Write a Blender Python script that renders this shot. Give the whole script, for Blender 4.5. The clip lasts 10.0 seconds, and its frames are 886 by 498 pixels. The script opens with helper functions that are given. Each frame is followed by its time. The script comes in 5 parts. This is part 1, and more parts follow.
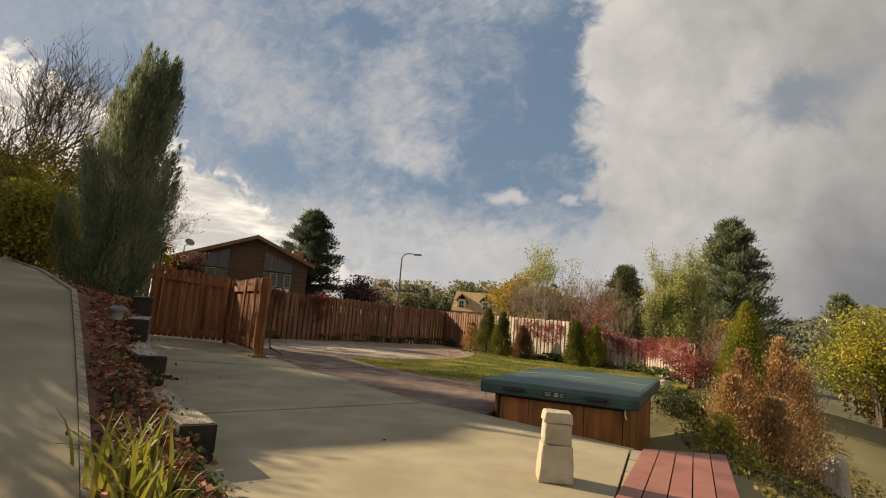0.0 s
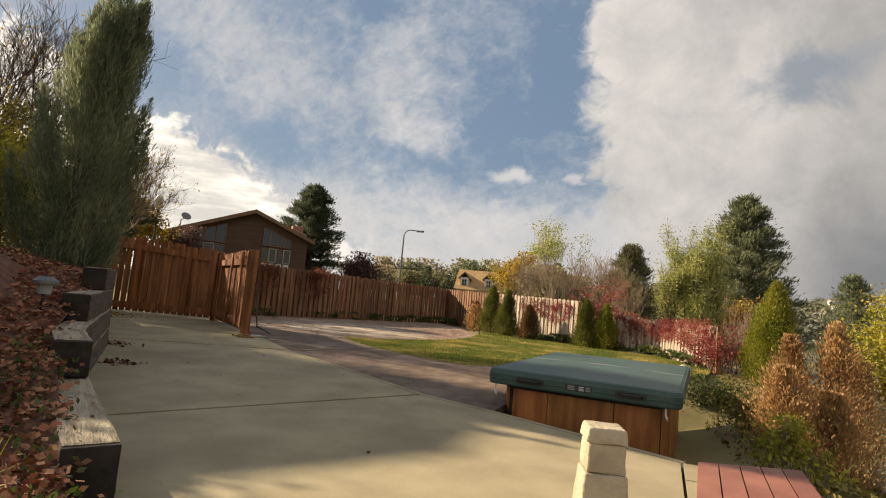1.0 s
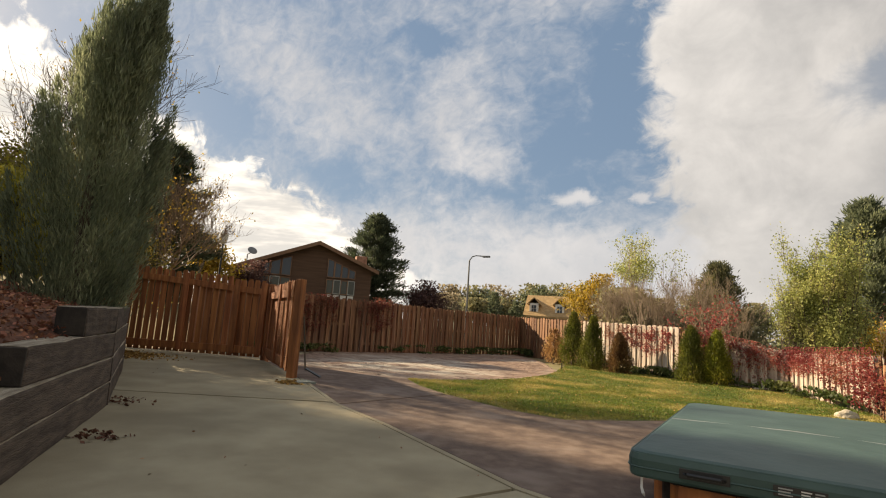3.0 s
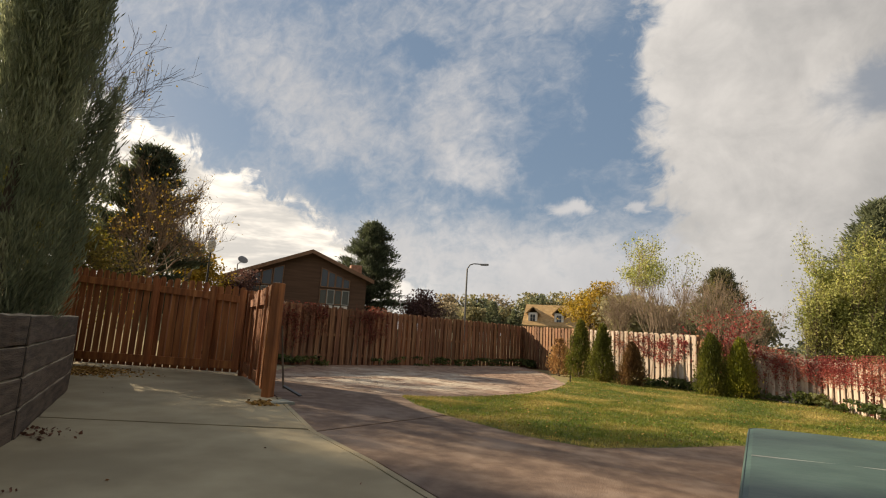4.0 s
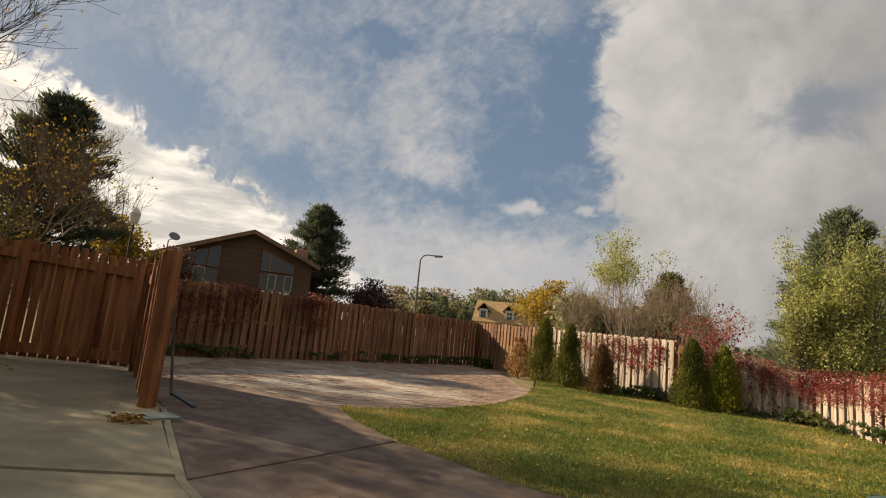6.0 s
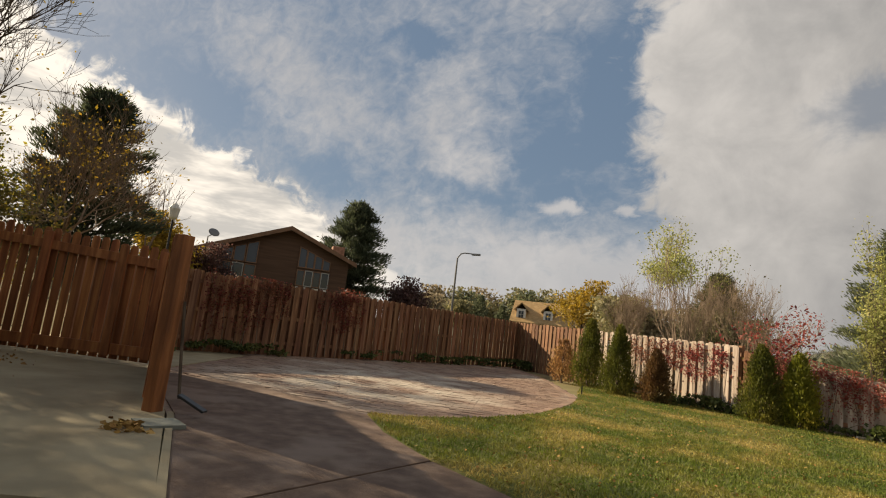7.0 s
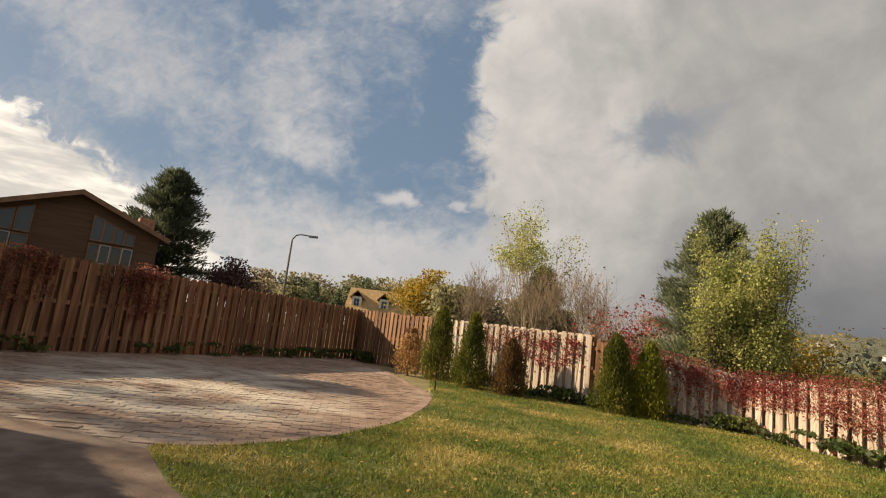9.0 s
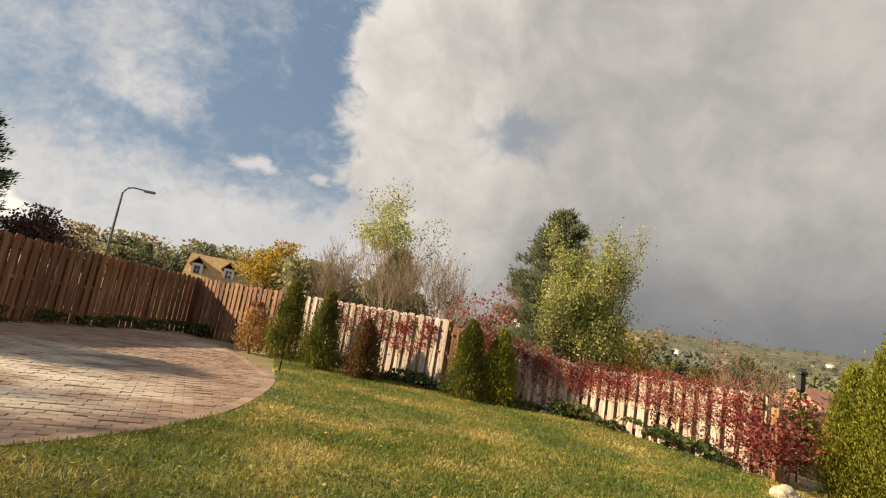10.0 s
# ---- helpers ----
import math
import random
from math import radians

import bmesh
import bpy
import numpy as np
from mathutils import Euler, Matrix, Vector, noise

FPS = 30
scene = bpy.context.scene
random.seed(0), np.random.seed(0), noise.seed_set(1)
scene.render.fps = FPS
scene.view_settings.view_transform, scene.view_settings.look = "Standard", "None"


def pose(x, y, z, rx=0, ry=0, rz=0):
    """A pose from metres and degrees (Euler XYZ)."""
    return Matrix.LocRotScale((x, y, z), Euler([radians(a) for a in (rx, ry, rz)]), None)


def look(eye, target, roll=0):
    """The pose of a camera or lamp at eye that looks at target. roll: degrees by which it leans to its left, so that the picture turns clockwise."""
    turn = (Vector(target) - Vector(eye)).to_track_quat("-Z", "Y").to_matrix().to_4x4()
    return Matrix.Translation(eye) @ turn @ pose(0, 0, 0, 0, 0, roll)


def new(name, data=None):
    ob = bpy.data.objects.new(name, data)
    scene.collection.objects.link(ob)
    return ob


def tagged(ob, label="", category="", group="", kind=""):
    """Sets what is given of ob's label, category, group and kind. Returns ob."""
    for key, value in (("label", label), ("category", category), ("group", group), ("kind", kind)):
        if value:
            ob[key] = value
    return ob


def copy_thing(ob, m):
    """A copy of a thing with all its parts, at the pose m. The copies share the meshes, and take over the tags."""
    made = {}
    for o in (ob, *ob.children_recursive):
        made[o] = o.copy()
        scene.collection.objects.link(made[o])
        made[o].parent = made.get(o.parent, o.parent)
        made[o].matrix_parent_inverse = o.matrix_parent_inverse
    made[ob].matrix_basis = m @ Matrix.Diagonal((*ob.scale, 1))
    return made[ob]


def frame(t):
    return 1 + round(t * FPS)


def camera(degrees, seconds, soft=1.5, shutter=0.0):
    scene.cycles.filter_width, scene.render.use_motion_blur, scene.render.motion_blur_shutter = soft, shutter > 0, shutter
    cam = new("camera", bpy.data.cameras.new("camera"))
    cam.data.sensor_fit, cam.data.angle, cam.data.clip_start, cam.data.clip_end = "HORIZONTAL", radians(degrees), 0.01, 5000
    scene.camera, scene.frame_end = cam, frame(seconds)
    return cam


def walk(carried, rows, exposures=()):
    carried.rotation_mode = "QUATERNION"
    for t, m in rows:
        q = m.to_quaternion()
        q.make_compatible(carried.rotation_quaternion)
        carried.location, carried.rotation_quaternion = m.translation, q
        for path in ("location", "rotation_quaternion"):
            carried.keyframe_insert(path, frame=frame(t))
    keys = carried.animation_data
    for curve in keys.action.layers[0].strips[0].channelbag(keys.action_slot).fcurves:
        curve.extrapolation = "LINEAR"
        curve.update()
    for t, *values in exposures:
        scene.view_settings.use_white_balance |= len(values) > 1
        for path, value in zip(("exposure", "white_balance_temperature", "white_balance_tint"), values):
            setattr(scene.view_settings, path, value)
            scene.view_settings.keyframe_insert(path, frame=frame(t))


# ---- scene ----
cam = camera(80.0, 10.0, soft=1.1)
PATH = [
    (0, (2.354, 1.453, 1.025), (1.753, 3.338, 1.311), 4.8),
    (0.5, (2.154, 2.04, 1.004), (1.522, 3.913, 1.309), 1.9),
    (1, (2.025, 2.509, 1.035), (1.417, 4.403, 1.239), 5.3),
    (1.5, (1.801, 2.945, 1.098), (1.238, 4.848, 1.346), 5.2),
    (2, (1.688, 3.395, 1.119), (1.022, 5.259, 1.41), 1.2),
    (2.5, (1.49, 3.852, 1.119), (0.841, 5.723, 1.399), 7.7),
    (3, (1.207, 4.296, 1.128), (0.369, 6.089, 1.415), 3.9),
    (3.2, (1.098, 4.519, 1.124), (0.206, 6.283, 1.425), 1.6),
    (4.3, (0.500, 5.742, 1.100), (-0.307, 7.542, 1.432), 3.7),
    (4.5, (0.391, 5.965, 1.096), (-0.436, 7.762, 1.387), 1.6),
    (5, (0.212, 6.483, 1.122), (-0.546, 8.308, 1.426), 4.0),
    (5.5, (-0.105, 6.88, 1.145), (-0.765, 8.736, 1.491), 5.1),
    (5.7, (-0.173, 7.043, 1.144), (-0.833, 8.905, 1.455), 5.2),
    (6.8, (-0.547, 7.937, 1.141), (-1.213, 9.791, 1.486), 7.9),
    (7, (-0.615, 8.100, 1.140), (-1.401, 9.914, 1.441), 6.7),
    (7.5, (-0.760, 8.520, 1.120), (-1.491, 10.356, 1.429), 3.5),
    (8, (-1.040, 9.000, 1.120), (-1.567, 10.914, 1.366), 7.9),
    (8.5, (-1.270, 9.480, 1.130), (-1.615, 11.425, 1.444), 7.6),
    (9, (-1.430, 9.910, 1.115), (-1.619, 11.874, 1.445), 6.7),
    (9.5, (-1.510, 10.250, 1.110), (-1.391, 12.211, 1.483), 9.2),
    (10, (-1.540, 10.550, 1.130), (-1.190, 12.491, 1.461), 9.5),
]
walk(cam, [(t, look(e, g, r)) for t, e, g, r in PATH], exposures=[(t, e, 7850 + max(0, t - 8) * 80, 11) for t, e in
     ((0, 0.58), (1, 0.84), (1.5, 0.94), (3, 0.96), (4.4, 0.68), (5.5, 0.56), (8, 0.55), (9, 0.66), (10, 0.88))])

# ---- world, sun ----
SUN_EL, SUN_AZ = radians(26.5), math.atan2(0.12, -1.0)
SUN_DIR = Vector((math.cos(SUN_EL) * math.cos(SUN_AZ), math.cos(SUN_EL) * math.sin(SUN_AZ), math.sin(SUN_EL)))


def node(nt, kind, **values):
    n = nt.nodes.new(kind)
    for k, v in values.items():
        if k in ("operation", "blend_type", "data_type", "sky_type", "noise_dimensions", "noise_type", "feature", "wave_type",
                 "bands_direction", "interpolation_type", "sun_disc", "sun_elevation", "sun_rotation", "air_density",
                 "dust_density", "ozone_density", "altitude", "clamp", "use_clamp", "normalize"):
            if k == "operation":
                n.operation = v
            elif k == "blend_type":
                n.blend_type = v
            elif k == "data_type":
                n.data_type = v
            elif k == "sky_type":
                n.sky_type = v
            elif k == "feature":
                n.feature = v
            elif k == "sun_disc":
                n.sun_disc = v
            elif k == "sun_elevation":
                n.sun_elevation = v
            elif k == "sun_rotation":
                n.sun_rotation = v
            elif k == "use_clamp":
                n.use_clamp = v
            elif k == "interpolation_type":
                n.interpolation_type = v
            elif k == "bands_direction":
                n.bands_direction = v
        else:
            key = k.replace("_", " ")
            s = n.inputs[int(k[1:])] if k[0] == "i" and k[1:].isdigit() else n.inputs[key]
            if isinstance(v, bpy.types.NodeSocket):
                nt.links.new(v, s)
            else:
                s.default_value = v
    return n


def math_(nt, op, a, b=0.0, clamp=False):
    return node(nt, "ShaderNodeMath", operation=op, i0=a, i1=b, use_clamp=clamp).outputs[0]


def ramp(nt, fac, stops):
    n = nt.nodes.new("ShaderNodeValToRGB")
    nt.links.new(fac, n.inputs[0])
    e = n.color_ramp.elements
    while len(e) < len(stops):
        e.new(0.5)
    for el, (p, c) in zip(e, stops):
        el.position = p
        el.color = (*c, 1) if len(c) == 3 else c
    return n.outputs[0]


def mix(nt, fac, a, b, kind="MIX"):
    n = nt.nodes.new("ShaderNodeMix")
    n.data_type, n.blend_type, n.clamp_factor = "RGBA", kind, True
    for s, v in ((n.inputs[0], fac), (n.inputs[6], a), (n.inputs[7], b)):
        if isinstance(v, bpy.types.NodeSocket):
            nt.links.new(v, s)
        elif isinstance(v, (int, float)):
            s.default_value = v
        else:
            s.default_value = (*v, 1)
    return n.outputs[2]


def maprange(nt, v, a, b, c=0.0, d=1.0):
    n = nt.nodes.new("ShaderNodeMapRange")
    n.interpolation_type = "SMOOTHSTEP"
    nt.links.new(v, n.inputs[0])
    for i, q in enumerate((a, b, c, d)):
        n.inputs[i + 1].default_value = q
    return n.outputs[0]


def noise_(nt, vec, scale, detail=4.0, rough=0.55, distort=0.0):
    n = node(nt, "ShaderNodeTexNoise", Scale=scale, Detail=detail, Roughness=rough, Distortion=distort)
    if vec is not None:
        nt.links.new(vec, n.inputs["Vector"])
    return n.outputs["Fac"]


world = bpy.data.worlds.new("sky")
scene.world = world
world.use_nodes = True
wt = world.node_tree
wt.nodes.clear()
coord = wt.nodes.new("ShaderNodeTexCoord").outputs["Generated"]
sky = node(wt, "ShaderNodeTexSky", sky_type="NISHITA", sun_disc=False, sun_elevation=SUN_EL,
           sun_rotation=math.pi / 2 - SUN_AZ).outputs[0]
sep = node(wt, "ShaderNodeSeparateXYZ", Vector=coord).outputs
DEG = 180 / math.pi
az0 = math_(wt, "MULTIPLY", math_(wt, "ARCTAN2", sep[0], sep[1]), DEG)
el0 = math_(wt, "MULTIPLY", math_(wt, "ARCSINE", sep[2]), DEG)
ruffle = node(wt, "ShaderNodeTexNoise", Vector=coord, Scale=9.0, Detail=7.0, Roughness=0.62, Distortion=0.4)
soft_ = node(wt, "ShaderNodeTexNoise", Vector=coord, Scale=3.2, Detail=5.0, Roughness=0.55, Distortion=0.3)
rs, ss = (node(wt, "ShaderNodeSeparateColor", Color=q.outputs["Color"]).outputs for q in (ruffle, soft_))


def warp(base, a, b):
    """An angle pushed about by two scales of noise."""
    return math_(wt, "ADD", base, math_(wt, "ADD", math_(wt, "MULTIPLY", math_(wt, "SUBTRACT", a, 0.5), 9.0), math_(wt, "MULTIPLY", math_(wt, "SUBTRACT", b, 0.5), 10.0)))


az, el = warp(az0, rs[0], ss[0]), warp(el0, rs[1], ss[1])


def blob(a, e, wa, we, tilt=0.0, inner=0.1, u=None, v=None):
    """A soft oval of sky round azimuth a and height e, in degrees."""
    da, de = math_(wt, "SUBTRACT", u or az, a), math_(wt, "SUBTRACT", v or el, e)
    c, q = math.cos(radians(tilt)), math.sin(radians(tilt))
    x_ = math_(wt, "MULTIPLY", math_(wt, "ADD", math_(wt, "MULTIPLY", da, c), math_(wt, "MULTIPLY", de, q)), 1 / wa)
    y_ = math_(wt, "MULTIPLY", math_(wt, "SUBTRACT", math_(wt, "MULTIPLY", de, c), math_(wt, "MULTIPLY", da, q)), 1 / we)
    r_ = math_(wt, "SQRT", math_(wt, "ADD", math_(wt, "MULTIPLY", x_, x_), math_(wt, "MULTIPLY", y_, y_)))
    return maprange(wt, r_, 1.0, inner)


# thin high cloud over blue
grain = node(wt, "ShaderNodeTexNoise", Vector=node(wt, "ShaderNodeMapping", Vector=coord, Rotation=(0.3, 0.5, 0.7), Scale=(1, 1.7, 1.4)).outputs[0], Scale=17.0, Detail=6.0, Roughness=0.6, Distortion=0.7).outputs["Fac"]
ripple = noise_(wt, node(wt, "ShaderNodeMapping", Vector=coord, Rotation=(0.2, 0.1, 0.9), Scale=(1, 2.2, 1.6)).outputs[0], 38.0, 4, 0.6, 0.8)
veil = math_(wt, "ADD", 0.25, math_(wt, "MULTIPLY", math_(wt, "SUBTRACT", ss[2], 0.5), 1.1))
for a_, e_, wa_, we_, tilt_, k_ in ((-42, 24, 16, 6, -28, 0.34), (-24, 23, 9, 8, 62, 0.40), (-22.5, 18.0, 6.5, 3.6, 8, 0.42), (-19, 34, 15, 6, 0, 0.22), (-62, 34, 20, 12, 0, 0.2),
                                    (-5.5, 24, 4.5, 10, 0, -0.62), (-51, 19.5, 8, 4.5, -20, -0.42), (-37, 15.5, 8, 3.2, -12, -0.34), (-28.5, 30, 5, 2.6, 0, -0.5),
                                    (-13, 19, 6, 3.5, 10, -0.34), (-14, 15, 9, 2.0, 0, -0.25)):
    veil = math_(wt, "ADD", veil, math_(wt, "MULTIPLY", blob(a_, e_, wa_, we_, tilt_), k_))
veil = math_(wt, "ADD", veil, math_(wt, "MULTIPLY", maprange(wt, el, 14.5, 7.5), 0.75))
veil = math_(wt, "ADD", veil, math_(wt, "MULTIPLY", math_(wt, "SUBTRACT", grain, 0.5), 0.95))
veil = math_(wt, "ADD", veil, math_(wt, "MULTIPLY", math_(wt, "SUBTRACT", ripple, 0.5), 0.5))
veil = math_(wt, "MULTIPLY", maprange(wt, veil, 0.0, 1.1), 0.92)
for a_, e_, wa_, we_, tilt_ in ((-10.9, 13.9, 3.6, 1.25, -6), (-4.6, 14.5, 2.1, 1.1, 0)):
    near_a = math_(wt, "ADD", az0, math_(wt, "MULTIPLY", math_(wt, "SUBTRACT", grain, 0.5), 7.0))
    near_e = math_(wt, "ADD", el0, math_(wt, "MULTIPLY", math_(wt, "SUBTRACT", rs[2], 0.5), 5.0))
    veil = math_(wt, "MAXIMUM", veil, math_(wt, "MULTIPLY", blob(a_, e_, wa_, we_, tilt_, 0.2, near_a, near_e), 0.85))
# thick bank on the east side, bright along its edge
side = math_(wt, "ADD", az, math_(wt, "ADD", 2.8, math_(wt, "MULTIPLY", math_(wt, "SUBTRACT", grain, 0.5), 11.0)))
side = math_(wt, "SUBTRACT", side, math_(wt, "MULTIPLY", maprange(wt, el0, 15.0, 8.0), 5.0))
bank = maprange(wt, side, -2.2, 2.4)
# cumulus bank in the west, rising toward the sun
crest = math_(wt, "MINIMUM", math_(wt, "ADD", 16.3, math_(wt, "MULTIPLY", math_(wt, "ADD", az0, 51.0), -0.40)), 34.0)
west = maprange(wt, math_(wt, "ADD", math_(wt, "SUBTRACT", crest, el0), math_(wt, "ADD", math_(wt, "MULTIPLY", math_(wt, "SUBTRACT", grain, 0.5), 9.0), math_(wt, "MULTIPLY", math_(wt, "SUBTRACT", rs[2], 0.5), 7.0))), -0.4, 1.6)
west = math_(wt, "MULTIPLY", west, maprange(wt, az0, -24.0, -34.0))
bars = noise_(wt, node(wt, "ShaderNodeMapping", Vector=coord, Scale=(1, 1, 4.5)).outputs[0], 4.5, 5, 0.6, 0.2)
shade = maprange(wt, math_(wt, "ADD", math_(wt, "MULTIPLY", ss[2], 0.6), math_(wt, "MULTIPLY", rs[2], 0.4)), 0.34, 0.66)
thin = mix(wt, shade, (4.4, 4.65, 5.2), (3.5, 3.8, 4.4))
thick = mix(wt, shade, (4.75, 4.95, 5.35), (3.1, 3.3, 3.65))
thick = mix(wt, math_(wt, "MULTIPLY", maprange(wt, side, 4.0, 28.0), 0.8), thick, mix(wt, shade, (3.1, 3.25, 3.55), (2.1, 2.25, 2.55)))
thick = mix(wt, math_(wt, "MULTIPLY", blob(17.0, 21.8, 7.5, 3.0, 12, 0.25), 0.95), thick, (1.75, 2.15, 2.85))
thick = mix(wt, math_(wt, "MULTIPLY", blob(21.5, 24.5, 4.5, 1.4, 25, 0.2), 0.5), thick, (2.2, 2.5, 3.0))
heap = mix(wt, maprange(wt, bars, 0.40, 0.62), (7.9, 7.9, 7.9), (4.3, 4.5, 4.8))
# slate haze low in the east
slate = math_(wt, "MULTIPLY", maprange(wt, az, 0.0, 26.0), maprange(wt, el, 21.0, 3.0))
thick = mix(wt, slate, thick, (1.25, 1.42, 1.72))
blue = mix(wt, 0.66, mix(wt, 1.0, sky, (0.62, 0.62, 0.62), "MULTIPLY"), (1.12, 1.9, 3.2))
tint = mix(wt, bank, mix(wt, veil, blue, thin), thick)
tint = mix(wt, west, tint, heap)
bg = node(wt, "ShaderNodeBackground", Color=tint, Strength=0.09)
wt.links.new(bg.outputs[0], wt.nodes.new("ShaderNodeOutputWorld").inputs[0])

sun = new("sun", bpy.data.lights.new("sun", "SUN"))
sun.data.energy, sun.data.angle, sun.data.color = 5.0, radians(0.7), (1.0, 0.87, 0.68)
sun.matrix_world = look(SUN_DIR * 60, (0, 0, 0))


# ---- materials ----
def material(name, stops, scale=3.0, rough=0.8, bump=0.2, bump_scale=40.0, island=0.0, per_object=0.0, translucent=0.0,
             stretch=(1, 1, 1), detail=6.0, stain=None, stain_scale=0.6, metallic=0.0, bump_dist=0.01):
    """Colour from noise at two scales, varied by object or loose piece, with fine relief."""
    m = bpy.data.materials.new(name)
    m.use_nodes = True
    nt = m.node_tree
    bsdf, out = nt.nodes["Principled BSDF"], nt.nodes["Material Output"]
    pos = node(nt, "ShaderNodeMapping", Vector=nt.nodes.new("ShaderNodeTexCoord").outputs["Object"], Scale=stretch).outputs[0]
    if per_object:
        rnd = nt.nodes.new("ShaderNodeObjectInfo").outputs["Random"]
        off = node(nt, "ShaderNodeVectorMath", operation="ADD", i0=pos)
        comb = node(nt, "ShaderNodeCombineXYZ", X=math_(nt, "MULTIPLY", rnd, 37.0), Y=math_(nt, "MULTIPLY", rnd, 91.0))
        nt.links.new(comb.outputs[0], off.inputs[1])
        pos = off.outputs[0]
    n1 = noise_(nt, pos, scale, detail)
    col = ramp(nt, maprange(nt, n1, 0.25, 0.75), stops)
    if stain:
        col = mix(nt, maprange(nt, noise_(nt, pos, stain_scale, 3), 0.5, 0.68, 0, 0.75), col, stain)
    vary = None
    if island:
        vary, amount = nt.nodes.new("ShaderNodeNewGeometry").outputs["Random Per Island"], island
    elif per_object:
        vary, amount = nt.nodes.new("ShaderNodeObjectInfo").outputs["Random"], per_object
    if vary is not None:
        v = node(nt, "ShaderNodeHueSaturation", Color=col, Value=math_(nt, "ADD", math_(nt, "MULTIPLY", vary, 2 * amount), 1 - amount),
                 Hue=math_(nt, "ADD", math_(nt, "MULTIPLY", math_(nt, "FRACT", math_(nt, "MULTIPLY", vary, 7.3)), 0.05 * amount), 0.5 - 0.025 * amount))
        col = v.outputs[0]
    nt.links.new(col, bsdf.inputs["Base Color"])
    bsdf.inputs["Roughness"].default_value = rough
    bsdf.inputs["Metallic"].default_value = metallic
    if bump:
        b = node(nt, "ShaderNodeBump", Strength=bump, Distance=bump_dist, Height=noise_(nt, pos, bump_scale, 4))
        nt.links.new(b.outputs[0], bsdf.inputs["Normal"])
    if translucent:
        tr = node(nt, "ShaderNodeBsdfTranslucent", Color=col)
        ms = node(nt, "ShaderNodeMixShader", i0=translucent, i1=bsdf.outputs[0], i2=tr.outputs[0])
        nt.links.new(ms.outputs[0], out.inputs[0])
    return m


def plain(name, rgb, rough=0.5, metallic=0.0):
    m = material(name, [(0, [c * 0.85 for c in rgb]), (1, rgb)], 6.0, rough, 0.05, 60.0, metallic=metallic)
    return m


M = {}
M["concrete"] = material("concrete", [(0, (0.26, 0.217, 0.138)), (1, (0.37, 0.32, 0.212))], 1.6, 0.9, 0.25, 90, stain=(0.21, 0.175, 0.112), stain_scale=0.45)
M["paver"] = material("paver", [(0, (0.185, 0.115, 0.085)), (1, (0.31, 0.215, 0.16))], 2.2, 0.88, 0.4, 45, island=0.16, stain=(0.42, 0.36, 0.30), stain_scale=0.33)
M["paver_piece"] = material("paver_piece", [(0, (0.185, 0.115, 0.085)), (1, (0.31, 0.215, 0.16))], 2.2, 0.88, 0.4, 45, per_object=0.16)
for key in ("paver", "paver_piece"):
    nt = M[key].node_tree
    bsdf = nt.nodes["Principled BSDF"]
    old = bsdf.inputs["Base Color"].links[0].from_socket
    spot = node(nt, "ShaderNodeVectorMath", operation="SUBTRACT", i0=nt.nodes.new("ShaderNodeNewGeometry").outputs["Position"])
    spot.inputs[1].default_value = (-5.6, 17.0, 0)
    far_ = node(nt, "ShaderNodeVectorMath", operation="LENGTH", i0=node(nt, "ShaderNodeMapping", Vector=spot.outputs[0], Scale=(0.36, 0.24, 1)).outputs[0]).outputs["Value"]
    salt = math_(nt, "MULTIPLY", maprange(nt, far_, 1.15, 0.35), maprange(nt, noise_(nt, nt.nodes.new("ShaderNodeNewGeometry").outputs["Position"], 1.1, 5), 0.36, 0.62))
    nt.links.new(mix(nt, math_(nt, "MULTIPLY", salt, 0.75), old, (0.56, 0.51, 0.43)), bsdf.inputs["Base Color"])
# mottled slab; its paler blotches also paint in dappled sun
M["walk"] = material("dappled_brown_concrete", [(0, (0.095, 0.06, 0.044)), (0.5, (0.14, 0.092, 0.068)), (1, (0.205, 0.145, 0.11))], 4.5, 0.9, 0.7, 60, stain=(0.235, 0.178, 0.145), stain_scale=1.1, detail=10.0)
M["joint"] = material("joint_sand", [(0, (0.19, 0.135, 0.105)), (1, (0.30, 0.23, 0.185))], 20, 0.95, 0.3, 120)
M["lawn"] = material("lawn_soil", [(0, (0.045, 0.07, 0.012)), (0.5, (0.10, 0.115, 0.022)), (1, (0.30, 0.23, 0.08))], 0.9, 0.95, 0.6, 60, bump_dist=0.03)
M["blade"] = material("grass_blade", [(0, (0.06, 0.115, 0.013)), (0.42, (0.14, 0.185, 0.026)), (0.62, (0.22, 0.22, 0.042)), (1, (0.52, 0.40, 0.14))], 0.8, 0.7, 0, island=0.42, translucent=0.3, stain=(0.25, 0.235, 0.05), stain_scale=2.6)
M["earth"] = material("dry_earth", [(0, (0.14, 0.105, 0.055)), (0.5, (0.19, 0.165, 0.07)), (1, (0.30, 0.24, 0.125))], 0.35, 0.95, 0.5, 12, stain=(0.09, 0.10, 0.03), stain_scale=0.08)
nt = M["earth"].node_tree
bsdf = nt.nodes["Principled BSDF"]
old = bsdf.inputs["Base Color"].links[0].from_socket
# olive-grey scrub takes over with distance, valley haze put into its colour
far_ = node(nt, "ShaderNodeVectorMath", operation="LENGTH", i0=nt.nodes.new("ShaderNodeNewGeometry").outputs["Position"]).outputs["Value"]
hazed_scrub = ramp(nt, maprange(nt, noise_(nt, nt.nodes.new("ShaderNodeNewGeometry").outputs["Position"], 0.035, 6), 0.35, 0.65), [(0, (0.06, 0.07, 0.042)), (0.6, (0.095, 0.098, 0.06)), (1, (0.16, 0.145, 0.095))])
